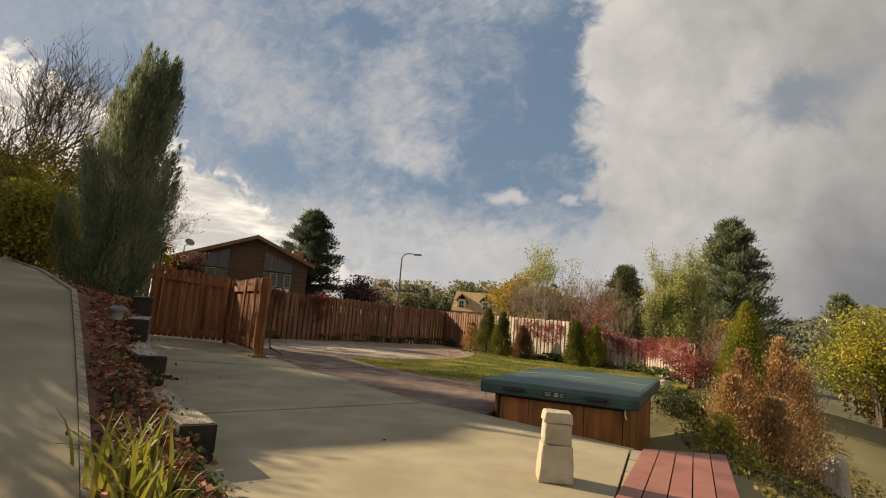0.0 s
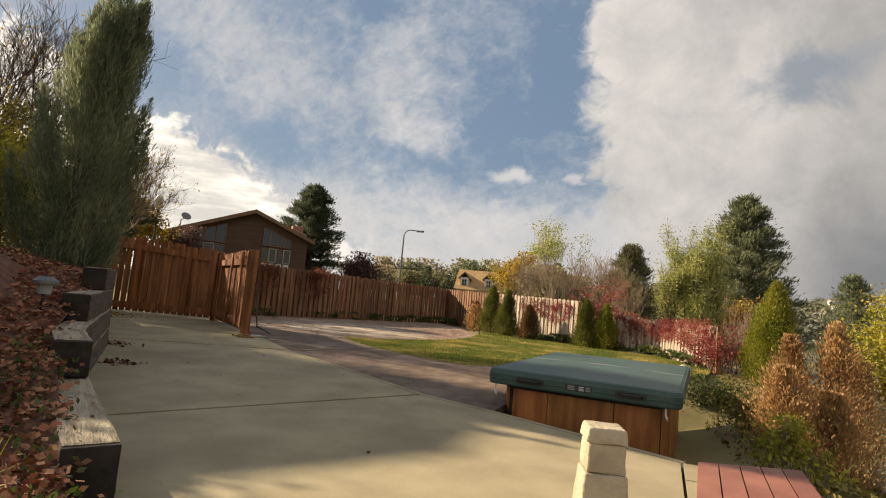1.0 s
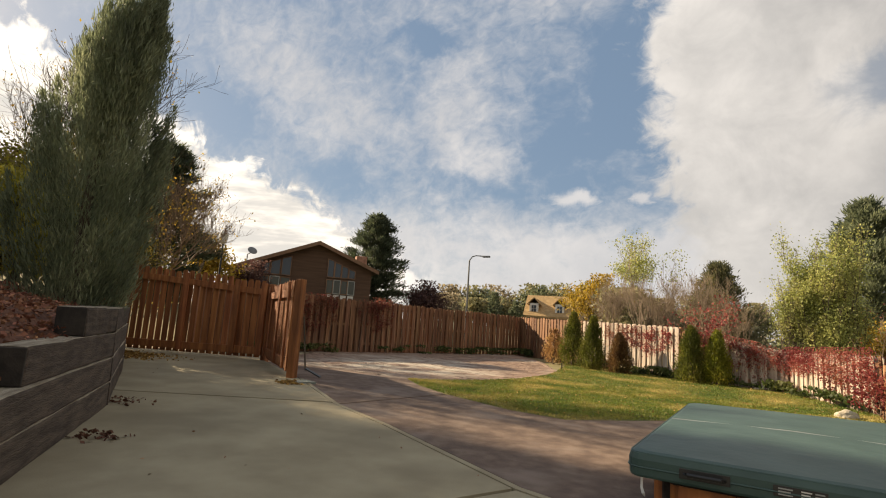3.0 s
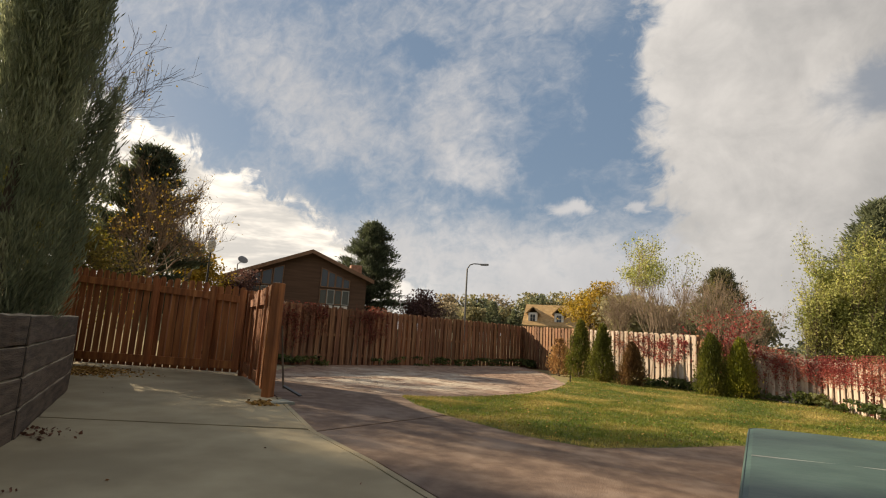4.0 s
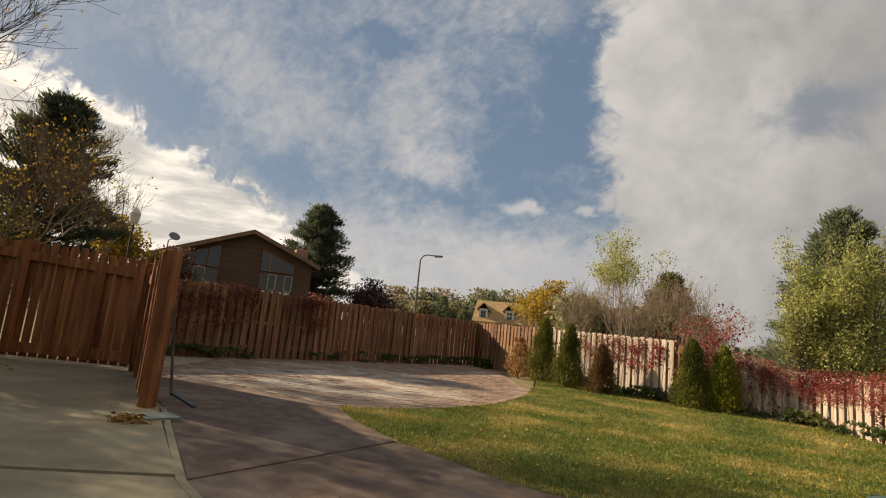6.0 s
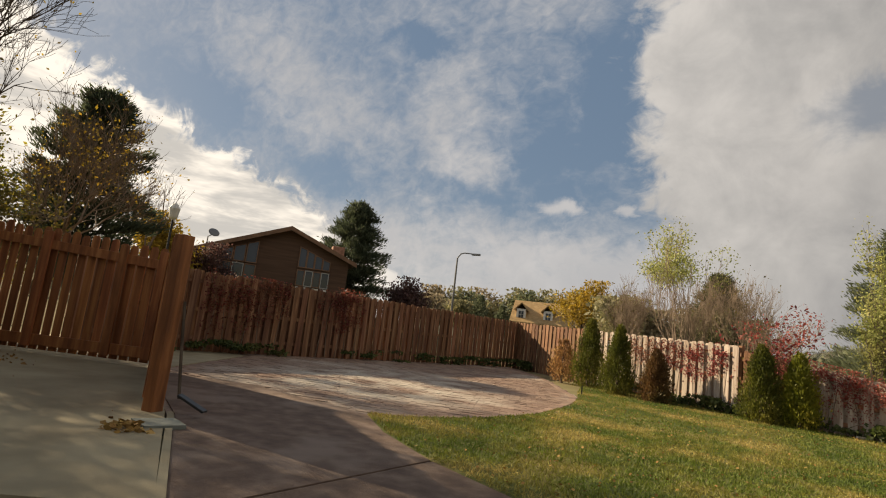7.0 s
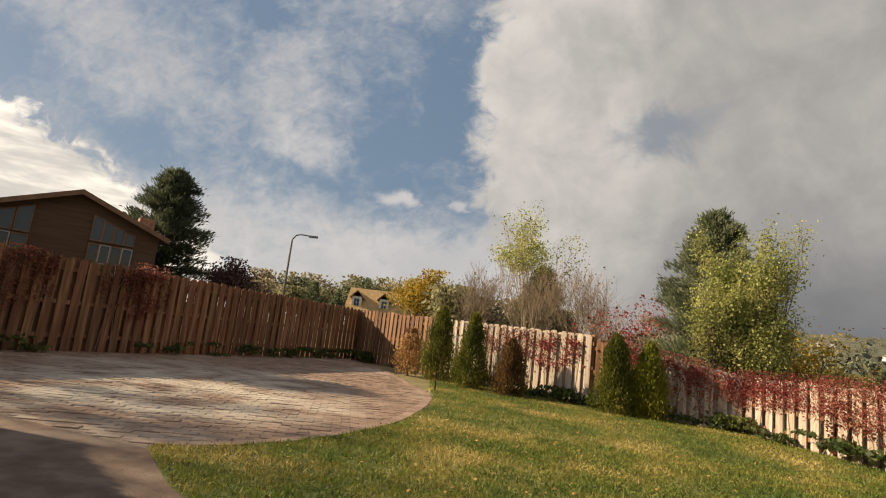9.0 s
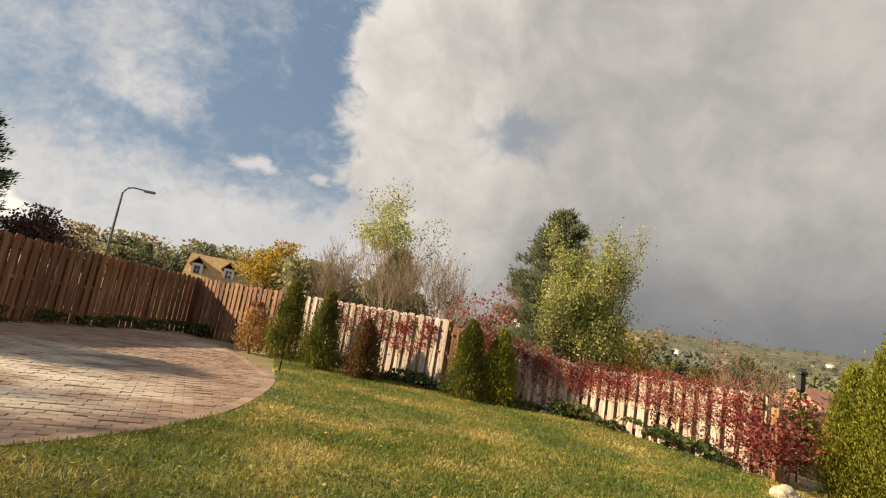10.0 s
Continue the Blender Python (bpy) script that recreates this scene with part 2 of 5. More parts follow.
nt.links.new(mix(nt, maprange(nt, far_, 25.0, 70.0), old, hazed_scrub), bsdf.inputs["Base Color"])
M["mulch"] = material("leaf_mulch", [(0, (0.075, 0.032, 0.02)), (1, (0.21, 0.095, 0.058))], 9, 0.95, 0.7, 30, bump_dist=0.03)
M["litter"] = material("fallen_leaves", [(0, (0.17, 0.06, 0.038)), (1, (0.42, 0.20, 0.11))], 3, 0.85, 0, island=0.5)
M["gold_litter"] = material("dry_leaves", [(0, (0.25, 0.13, 0.03)), (1, (0.48, 0.30, 0.10))], 3, 0.85, 0, island=0.4)
M["fence"] = material("weathered_cedar", [(0, (0.115, 0.05, 0.026)), (0.6, (0.225, 0.108, 0.056)), (1, (0.34, 0.20, 0.115))], 2.2, 0.82, 0.5, 24, per_object=0.26, stretch=(6, 6, 0.7))
M["pale_fence"] = material("bleached_cedar", [(0, (0.235, 0.17, 0.13)), (0.6, (0.43, 0.355, 0.295)), (1, (0.56, 0.50, 0.435))], 2.2, 0.85, 0.5, 24, per_object=0.2, stretch=(6, 6, 0.7))
M["gate"] = material("stained_cedar", [(0, (0.16, 0.052, 0.018)), (0.6, (0.30, 0.105, 0.035)), (1, (0.42, 0.17, 0.06))], 2.0, 0.7, 0.5, 24, per_object=0.2, stretch=(6, 6, 0.7))
M["deck"] = material("painted_deck", [(0, (0.21, 0.075, 0.055)), (1, (0.31, 0.125, 0.095))], 3, 0.6, 0.3, 40, per_object=0.15, stain=(0.33, 0.15, 0.11))
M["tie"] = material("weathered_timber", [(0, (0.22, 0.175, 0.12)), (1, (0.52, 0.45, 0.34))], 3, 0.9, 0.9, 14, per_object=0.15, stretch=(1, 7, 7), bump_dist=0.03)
# timber sides: tar brown, with the wall's shade darkened into the colour
M["tie_side"] = material("shaded_tarred_timber", [(0, (0.045, 0.032, 0.024)), (1, (0.135, 0.10, 0.075))], 3, 0.9, 0.8, 16, per_object=0.15, stretch=(1, 7, 7), bump_dist=0.02)
M["tie_end"] = material("creosote_and_gap_black", [(0, (0.012, 0.010, 0.009)), (1, (0.04, 0.032, 0.026))], 9, 0.9, 0.5, 40)
M["stone"] = material("pale_stone", [(0, (0.31, 0.265, 0.195)), (1, (0.52, 0.45, 0.345))], 4, 0.9, 0.8, 30, bump_dist=0.02, per_object=0.1)
M["slate"] = material("slate", [(0, (0.13, 0.15, 0.135)), (1, (0.24, 0.26, 0.23))], 4, 0.85, 0.5, 30)
M["cover"] = material("green_vinyl", [(0, (0.026, 0.064, 0.058)), (1, (0.047, 0.095, 0.086))], 2.5, 0.55, 0.35, 7, bump_dist=0.02)
M["tubwood"] = material("tub_cedar", [(0, (0.20, 0.065, 0.017)), (0.6, (0.36, 0.13, 0.032)), (1, (0.47, 0.195, 0.055))], 1.8, 0.5, 0.3, 24, per_object=0.22, stretch=(6, 6, 0.7))
M["black"] = plain("black_plastic", (0.02, 0.02, 0.02), 0.45)
M["steel"] = plain("galvanised_steel", (0.19, 0.195, 0.20), 0.5, 0.7)
M["white"] = plain("white_paint", (0.72, 0.71, 0.67), 0.6)
M["grey"] = plain("grey_print", (0.35, 0.37, 0.36), 0.6)
M["siding"] = material("brown_siding", [(0, (0.075, 0.04, 0.024)), (1, (0.12, 0.068, 0.042))], 1.2, 0.8, 0.4, 8, stretch=(0.4, 0.4, 5))
M["fascia"] = material("brown_trim", [(0, (0.16, 0.085, 0.05)), (1, (0.24, 0.14, 0.085))], 4, 0.7, 0.2, 30)
M["roof"] = material("brown_shingle", [(0, (0.15, 0.105, 0.075)), (1, (0.29, 0.215, 0.16))], 3.5, 0.9, 0.6, 10)
M["tan_roof"] = material("tan_shingle", [(0, (0.30, 0.19, 0.085)), (1, (0.46, 0.31, 0.15))], 2.5, 0.9, 0.5, 8)
M["red_roof"] = material("red_tile", [(0, (0.34, 0.14, 0.10)), (1, (0.48, 0.23, 0.17))], 2.5, 0.85, 0.5, 8)
M["stucco"] = material("tan_stucco", [(0, (0.38, 0.30, 0.20)), (1, (0.50, 0.41, 0.29))], 2, 0.9, 0.3, 30)
M["brick"] = material("chimney_brick", [(0, (0.24, 0.12, 0.08)), (1, (0.38, 0.21, 0.15))], 5, 0.9, 0.6, 20)
M["asphalt"] = material("asphalt", [(0, (0.05, 0.05, 0.052)), (1, (0.085, 0.085, 0.085))], 4, 0.9, 0.3, 60)
M["bark"] = material("bark", [(0, (0.055, 0.04, 0.03)), (1, (0.15, 0.115, 0.085))], 6, 0.95, 0.8, 18, stretch=(3, 3, 0.6), bump_dist=0.02)
M["twig"] = material("grey_twig", [(0, (0.12, 0.085, 0.06)), (1, (0.25, 0.19, 0.14))], 4, 0.9, 0.2, 20)
glass = bpy.data.materials.new("window_glass")
glass.use_nodes = True
gb = glass.node_tree.nodes["Principled BSDF"]
gb.inputs["Base Color"].default_value, gb.inputs["Roughness"].default_value = (0.045, 0.06, 0.075, 1), 0.06
gb.inputs["Specular IOR Level"].default_value, gb.inputs["IOR"].default_value = 0.8, 1.6
M["glass"] = glass


def foliage(name, a, b, c):
    M[name] = material(name, [(0, a), (0.5, b), (1, c)], 1.1, 0.65, 0, island=0.38, translucent=0.42, detail=3)


foliage("cypress_leaf", (0.135, 0.165, 0.10), (0.215, 0.25, 0.15), (0.32, 0.345, 0.21))
foliage("thuja_leaf", (0.12, 0.14, 0.016), (0.235, 0.24, 0.028), (0.35, 0.31, 0.05))
foliage("dark_thuja_leaf", (0.07, 0.085, 0.014), (0.125, 0.135, 0.022), (0.22, 0.20, 0.04))
foliage("rust_leaf", (0.26, 0.14, 0.06), (0.41, 0.245, 0.105), (0.53, 0.37, 0.18))
foliage("rust_thuja_leaf", (0.10, 0.05, 0.02), (0.16, 0.09, 0.035), (0.10, 0.09, 0.03))
foliage("lime_leaf", (0.22, 0.26, 0.075), (0.36, 0.385, 0.125), (0.48, 0.46, 0.17))
foliage("gold_leaf", (0.22, 0.15, 0.02), (0.38, 0.26, 0.035), (0.48, 0.33, 0.06))
foliage("olive_leaf", (0.09, 0.085, 0.02), (0.165, 0.14, 0.033), (0.26, 0.20, 0.05))
# these two leaf colours are paled to hold the distant row's haze
foliage("hazy_olive_leaf", (0.19, 0.185, 0.095), (0.27, 0.255, 0.135), (0.34, 0.31, 0.18))
foliage("hazy_dry_leaf", (0.23, 0.185, 0.12), (0.31, 0.26, 0.17), (0.38, 0.32, 0.21))
foliage("yellow_green_leaf", (0.16, 0.17, 0.02), (0.30, 0.28, 0.035), (0.44, 0.35, 0.05))
foliage("crimson_leaf", (0.17, 0.026, 0.025), (0.29, 0.06, 0.055), (0.37, 0.13, 0.095))
foliage("dull_red_leaf", (0.12, 0.025, 0.02), (0.22, 0.055, 0.04), (0.28, 0.12, 0.07))
foliage("pine_needle", (0.10, 0.125, 0.075), (0.165, 0.195, 0.115), (0.24, 0.265, 0.155))
foliage("dark_needle", (0.042, 0.058, 0.035), (0.075, 0.096, 0.056), (0.12, 0.14, 0.082))
foliage("dull_needle", (0.075, 0.085, 0.042), (0.125, 0.13, 0.065), (0.19, 0.175, 0.09))
foliage("purple_leaf", (0.06, 0.028, 0.028), (0.10, 0.05, 0.045), (0.15, 0.09, 0.07))
# greyed, low-contrast colours with the valley haze painted in
for key, rgb in (("hazy_needle", (0.085, 0.10, 0.075)), ("hazy_olive", (0.125, 0.135, 0.075)), ("hazy_dry", (0.17, 0.15, 0.11))):
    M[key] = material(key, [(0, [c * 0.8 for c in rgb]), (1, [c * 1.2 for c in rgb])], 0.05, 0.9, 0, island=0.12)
foliage("iris_leaf", (0.15, 0.17, 0.025), (0.32, 0.30, 0.05), (0.60, 0.46, 0.12))
foliage("ivy_leaf", (0.035, 0.055, 0.015), (0.07, 0.10, 0.025), (0.13, 0.14, 0.04))


# ---- mesh helpers ----
def part(name, bm, mat, parent=None, label=""):
    me = bpy.data.meshes.new(name)
    bm.to_mesh(me)
    bm.free()
    me.materials.append(mat)
    ob = new(name, me)
    if parent is not None:
        ob.parent = parent
    if label:
        ob["label"] = label
    return ob


def thing(name, m, label, category, group="", kind=""):
    ob = new(name)
    ob.matrix_basis = m
    return tagged(ob, label, category, group, kind)


def raw(name, verts, faces, mat, parent=None, label="", smooth=False):
    me = bpy.data.meshes.new(name)
    me.from_pydata([tuple(v) for v in verts], [], faces)
    me.materials.append(mat)
    if smooth:
        me.polygons.foreach_set("use_smooth", [True] * len(me.polygons))
    ob = new(name, me)
    if parent is not None:
        ob.parent = parent
    if label:
        ob["label"] = label
    return ob


def box(bm, x0, x1, y0, y1, z0, z1, bevel=0.0, m=None):
    made = bmesh.ops.create_cube(bm, size=1.0)["verts"]
    for v in made:
        v.co = Vector(((x0 + x1) / 2 + v.co.x * (x1 - x0), (y0 + y1) / 2 + v.co.y * (y1 - y0), (z0 + z1) / 2 + v.co.z * (z1 - z0)))
    if bevel:
        edges = list({e for v in made for e in v.link_edges})
        made = bmesh.ops.bevel(bm, geom=edges, offset=bevel, segments=2, affect="EDGES", profile=0.6)["verts"]
    if m is not None:
        for v in {v for v in made}:
            v.co = m @ v.co
    return bm


def boxed(*a, **k):
    return box(bmesh.new(), *a, **k)


def tube(bm, pts, radii, sides=6):
    """A tapered tube along points, closed at both ends."""
    rings = []
    for i, p in enumerate(pts):
        p = Vector(p)
        d = (Vector(pts[min(i + 1, len(pts) - 1)]) - Vector(pts[max(i - 1, 0)])).normalized()
        a = d.orthogonal().normalized()
        b = d.cross(a)
        rings.append([bm.verts.new(p + (a * math.cos(q) + b * math.sin(q)) * radii[i]) for q in [2 * math.pi * j / sides for j in range(sides)]])
    for r, s in zip(rings, rings[1:]):
        for j in range(sides):
            bm.faces.new((r[j], r[(j + 1) % sides], s[(j + 1) % sides], s[j]))
    bm.faces.new(rings[0][::-1])
    bm.faces.new(rings[-1])
    return bm


def prism(bm, poly, z0, z1):
    lo = [bm.verts.new((x, y, z0)) for x, y in poly]
    hi = [bm.verts.new((x, y, z1)) for x, y in poly]
    bm.faces.new(hi)
    bm.faces.new(lo[::-1])
    for i in range(len(poly)):
        j = (i + 1) % len(poly)
        bm.faces.new((lo[i], lo[j], hi[j], hi[i]))
    bmesh.ops.recalc_face_normals(bm, faces=bm.faces)
    return bm


def leaf_mesh(name, pts, size, mat, parent=None, rng=None, aspect=0.5, upright=0.0, label="", dirs=None, vary=0.5):
    """Small pointed four-cornered leaves at the points, each turned its own way."""
    pts = np.asarray(pts, float)
    n = len(pts)
    d = rng.normal(size=(n, 3)) if dirs is None else np.asarray(dirs, float) + rng.normal(size=(n, 3)) * 0.35
    d[:, 2] += upright
    d /= np.linalg.norm(d, axis=1)[:, None] + 1e-9
    s = np.cross(d, rng.normal(size=(n, 3)))
    s /= np.linalg.norm(s, axis=1)[:, None] + 1e-9
    k = (size * (1 - vary + 2 * vary * rng.random(n)))[:, None]
    v = np.stack([pts - d * k * 0.5, pts + s * k * aspect * 0.5, pts + d * k * 0.5, pts - s * k * aspect * 0.5], 1).reshape(-1, 3)
    me = bpy.data.meshes.new(name)
    me.vertices.add(4 * n)
    me.vertices.foreach_set("co", v.ravel())
    me.loops.add(4 * n)
    me.loops.foreach_set("vertex_index", np.arange(4 * n))
    me.polygons.add(n)
    me.polygons.foreach_set("loop_start", np.arange(0, 4 * n, 4))
    me.update(calc_edges=True)
    me.materials.append(mat)
    ob = new(name, me)
    if parent is not None:
        ob.parent = parent
    if label:
        ob["label"] = label
    return ob


def inside(poly, x, y):
    hit = False
    for (x0, y0), (x1, y1) in zip(poly, poly[1:] + poly[:1]):
        if (y0 > y) != (y1 > y) and x < (x1 - x0) * (y - y0) / (y1 - y0) + x0:
            hit = not hit
    return hit


def smooth(a, b, v):
    t = min(1.0, max(0.0, (v - a) / (b - a)))
    return t * t * (3 - 2 * t)


# ---- plan ----
TIE_LINE = [(1.0, 3.55), (0.0, 4.35), (-2.2, 5.85), (-4.6, 8.15), (-7.5, 10.3), (-11.9, 13.0)]
CURB = [(-5.15, 12.15), (-3.0, 10.25), (-1.8, 9.5), (0.1, 8.14), (0.95, 7.8), (2.62, 6.97)]
LAWN = [(-3.98, 14.1), (-3.3, 13.3), (-2.45, 12.6), (-1.06, 11.8), (-0.25, 11.62), (0.55, 12.35), (1.25, 13.1), (2.6, 13.6), (3.6, 14.4),
        (4.2, 15.6), (4.5, 17.0), (3.68, 20.65), (1.1, 22.1), (-2.9, 26.2), (-2.55, 22.0), (-2.3, 20.4), (-2.2, 18.8), (-2.38, 16.8), (-2.85, 15.4), (-3.45, 14.5)]
PAVED = [(-5.15, 12.15), (-3.0, 10.25), (-1.8, 9.5), (0.1, 8.14), (0.95, 7.8), (1.35, 13.2), (0.55, 12.35), (-0.25, 11.62), (-1.06, 11.8),
         (-2.45, 12.6), (-3.3, 13.3), (-3.98, 14.1), (-3.45, 14.5), (-2.85, 15.4), (-2.38, 16.8), (-2.2, 18.8), (-2.3, 20.4), (-2.85, 22.0), (-4.1, 25.3),
         (-6.2, 29.0), (-8.3, 25.0), (-10.0, 20.0), (-10.9, 15.6), (-8.0, 14.2)]
GATE_L, HINGE, LEAF_END = Vector((-12.0, 12.9, 0)), Vector((-8.0, 14.3, 0)), Vector((-5.3, 12.1, 0))


def bank(x, y):
    """Height of the planted bank beside the drive."""
    u = -0.803 * x + 0.596 * (y - 4.3)
    s = -0.596 * x - 0.803 * (y - 4.3)
    return min(1.25, max(0.0, 0.16 + 0.2 * u)) * smooth(0.05, 1.1, s) * smooth(-2.5, 1.0, u) if u < 14.5 else 1.25 * smooth(0.05, 1.5, s)


def height(x, y):
    z = -0.06
    z += bank(x, y)
    z -= 0.5 * smooth(0.75, 1.15, x) * smooth(3.9, 3.4, x) * smooth(7.2, 7.9, y) * smooth(12.3, 11.8, y)
    z -= 0.42 * max(0.0, min(x - 3.5, 2.5)) * smooth(16.5, 13.5, y)
    z -= 0.06 * max(0.0, min(x - 5.0, 5.0)) * smooth(12.5, 15.5, y)
    z -= 4.0 * smooth(6.0, 24.0, x) + 16.0 * smooth(24, 400, x)
    z -= 6.0 * smooth(60, 400, y)
    far = math.hypot(x, y)
    z += (50 * smooth(90, 1300, far) + 0.055 * max(0.0, min(far, 1300.0) - 40)) * smooth(0.02, 0.4, x / max(far, 1.0))
    z += 0.25 * noise.noise((x * 0.05, y * 0.05, 0)) * smooth(30, 60, far)
    z += 1.6 * smooth(-12, -24, x) * smooth(300, 100, far)
    return z


# ---- large structure ----
axis = sorted({round(v, 3) for v in [i * 0.45 for i in range(-32, 40)] + [s * 18 * 1.16 ** k for k in range(38) for s in (-1, 1)]})
ay = [v + 8 for v in axis]
verts = [(x, y, height(x, y)) for y in ay for x in axis]
n = len(axis)
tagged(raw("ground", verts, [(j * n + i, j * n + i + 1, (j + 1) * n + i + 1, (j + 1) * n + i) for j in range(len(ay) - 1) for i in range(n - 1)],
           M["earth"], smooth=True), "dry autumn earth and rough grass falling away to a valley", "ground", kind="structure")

drive = thing("pavement", pose(0, 0, 0), "poured concrete drive with cracked joints and leaf stains", "pavement", kind="structure")
panels = [
    [(1.0, 3.55), (1.0, -5.0), (6.0, -5.0), (6.0, 4.6), (2.38, 4.6), (2.6, 6.95), (0.95, 7.78), (0.12, 8.1), (-1.43, 5.36), (0.0, 4.35)],
    [(-1.47, 5.38), (0.08, 8.13), (-1.8, 9.48), (-3.08, 10.3), (-5.52, 8.94), (-4.6, 8.15), (-2.2, 5.85)],
    [(-5.56, 8.98), (-3.12, 10.36), (-5.15, 12.12), (-8.0, 14.3), (-12.2, 13.0), (-7.5, 10.3)],
]
for poly in panels:
    part("concrete_slab", prism(bmesh.new(), poly, -0.12, 0.02), M["concrete"], drive)
part("kerb", prism(bmesh.new(), CURB + [(x + 0.035, y + 0.05) for x, y in CURB[::-1]], -0.7, 0.021), M["concrete"], drive)
part("concrete_slab", prism(bmesh.new(), [(-12.2, 13.02), (-8.0, 14.32), (-9.6, 18), (-15.5, 18), (-15.5, 13.4)], -0.12, 0.012), M["concrete"], drive)

brickwork = thing("patio", pose(0, 0, 0), "reddish brick paver patio with pale efflorescence and sand joints", "patio", kind="structure")
part("sand_bed", prism(bmesh.new(), PAVED, -0.6, -0.009), M["joint"], brickwork)
WALK_A = [(-3.0, 10.33), (-1.75, 9.6), (0.14, 8.25), (0.98, 7.92), (1.35, 13.2), (0.55, 12.35), (-0.25, 11.62), (-1.06, 11.8), (-2.42, 12.58)]
WALK_B = [(-5.1, 12.2), (-3.03, 10.36), (-2.45, 12.62), (-3.3, 13.3), (-3.95, 14.05), (-6.2, 14.6), (-8.0, 14.2)]
for poly in (WALK_A, WALK_B):
    part("walk_slab", prism(bmesh.new(), poly, -0.1, 0.003), M["walk"], brickwork, "worn brown concrete slab")
tagged(part("lawn", prism(bmesh.new(), LAWN, -0.1, 0.004), M["lawn"]), "patchy green lawn with yellowing autumn grass", "lawn", kind="structure")


# ---- fences and gate ----
def picket_mesh(name, w, h, d, mat, ear=0.03):
    v, pts = [], [(-w / 2, 0), (w / 2, 0), (w / 2, h - ear), (w / 2 - ear, h), (-w / 2 + ear, h), (-w / 2, h - ear)]
    for y in (-d / 2, d / 2):
        v += [(x, y, z) for x, z in pts]
    f = [tuple(range(6)), tuple(range(11, 5, -1))] + [(j, i, i + 6, j + 6) for i, j in zip(range(6), [1, 2, 3, 4, 5, 0])]
    me = bpy.data.meshes.new(name)
    me.from_pydata(v, [], f)
    me.materials.append(mat)
    return me


BACKS = {k: picket_mesh("picket", 0.205, 1.0, 0.02, M[k]) for k in ("fence", "pale_fence")}
PICKETS = {k: picket_mesh("picket", 0.158, 1.0, 0.02, M[k]) for k in ("fence", "pale_fence", "gate")}
BROAD = picket_mesh("picket", 0.136, 1.0, 0.018, M["gate"], 0.03)


def fence_run(name, a, b, za, zb, ha, hb, side, label, pale=lambda f: False, step=0.245, both=True):
    """Pickets on both faces of two rails, between posts. side: 1 puts the front face to the left of a-b."""
    a, b = Vector((*a, 0)), Vector((*b, 0))
    run = (b - a).length
    d = (b - a) / run
    ang = math.degrees(math.atan2(d.y, d.x))
    top = thing(name, pose(a.x, a.y, 0, 0, 0, ang), label, "fence")
    rng = random.Random(run)
    posts = max(2, round(run / 2.4) + 1)
    for i in range(posts):
        f = i / (posts - 1)
        z, h = za + (zb - za) * f, ha + (hb - ha) * f
        x = min(max(f * run, 0.06), run - 0.06)
        part("post", boxed(x - 0.05, x + 0.05, -0.05, 0.05, z - 0.25, z + h + 0.03, 0.008), M["fence"], top)
    for k in (0.16, 0.52, 0.88):
        bm = bmesh.new()
        for y0 in (0.072 * side,):
            vs = [bm.verts.new((x, y0 + s * 0.018, za + (zb - za) * x / run + (ha + (hb - ha) * x / run) * k + q))
                  for x in (0.0, run) for s in (-1, 1) for q in (-0.04, 0.04)]
        for q in ((0, 1, 3, 2), (4, 6, 7, 5), (0, 4, 5, 1), (2, 3, 7, 6), (1, 5, 7, 3), (0, 2, 6, 4)):
            bm.faces.new([vs[i] for i in q])
        part("rail", bm, M["fence"], top)
    count = int(run / step)
    for face in ((0, 1) if both else (0,)):
        for i in range(count):
            x = (i + 0.5 + 0.5 * face) * step
            if x > run - 0.05:
                continue
            f = x / run
            me = (BACKS if face else PICKETS)["pale_fence" if pale(f) else "fence"]
            ob = new("picket", me)
            ob.parent = top
            y = side * (0.102 if face == 0 else 0.02)
            h = (0.09 + ha + (hb - ha) * f) * rng.uniform(0.98, 1.012)
            ob.matrix_basis = Matrix.Translation((x, y, za + (zb - za) * f - 0.06)) @ Euler((0, rng.gauss(0, 0.008), 0)).to_matrix().to_4x4() @ Matrix.Diagonal((1, 1, h, 1))
    return top


CORNER, F_END, G_END, H_END = (-6.2, 29.9), (1.1, 22.3), (3.75, 20.85), (4.65, 17.2)
fence_run("fence", (-11.4, 14.9), CORNER, 0.03, 0.0, 1.8, 1.78, -1, "weathered brown cedar picket fence shading a brick patio")
fence_run("fence", CORNER, F_END, 0.0, 0.05, 1.78, 1.5, -1, "sun-bleached cedar picket fence with red creeper", pale=lambda f: f > 0.52)
fence_run("fence", F_END, G_END, 0.02, 0.02, 1.42, 1.0, -1, "low cedar picket fence overgrown with crimson creeper", pale=lambda f: f > 0.3)
fence_run("fence", G_END, H_END, 0.02, -0.02, 1.0, 1.1, -1, "bleached picket fence covered by crimson creeper", pale=lambda f: True)


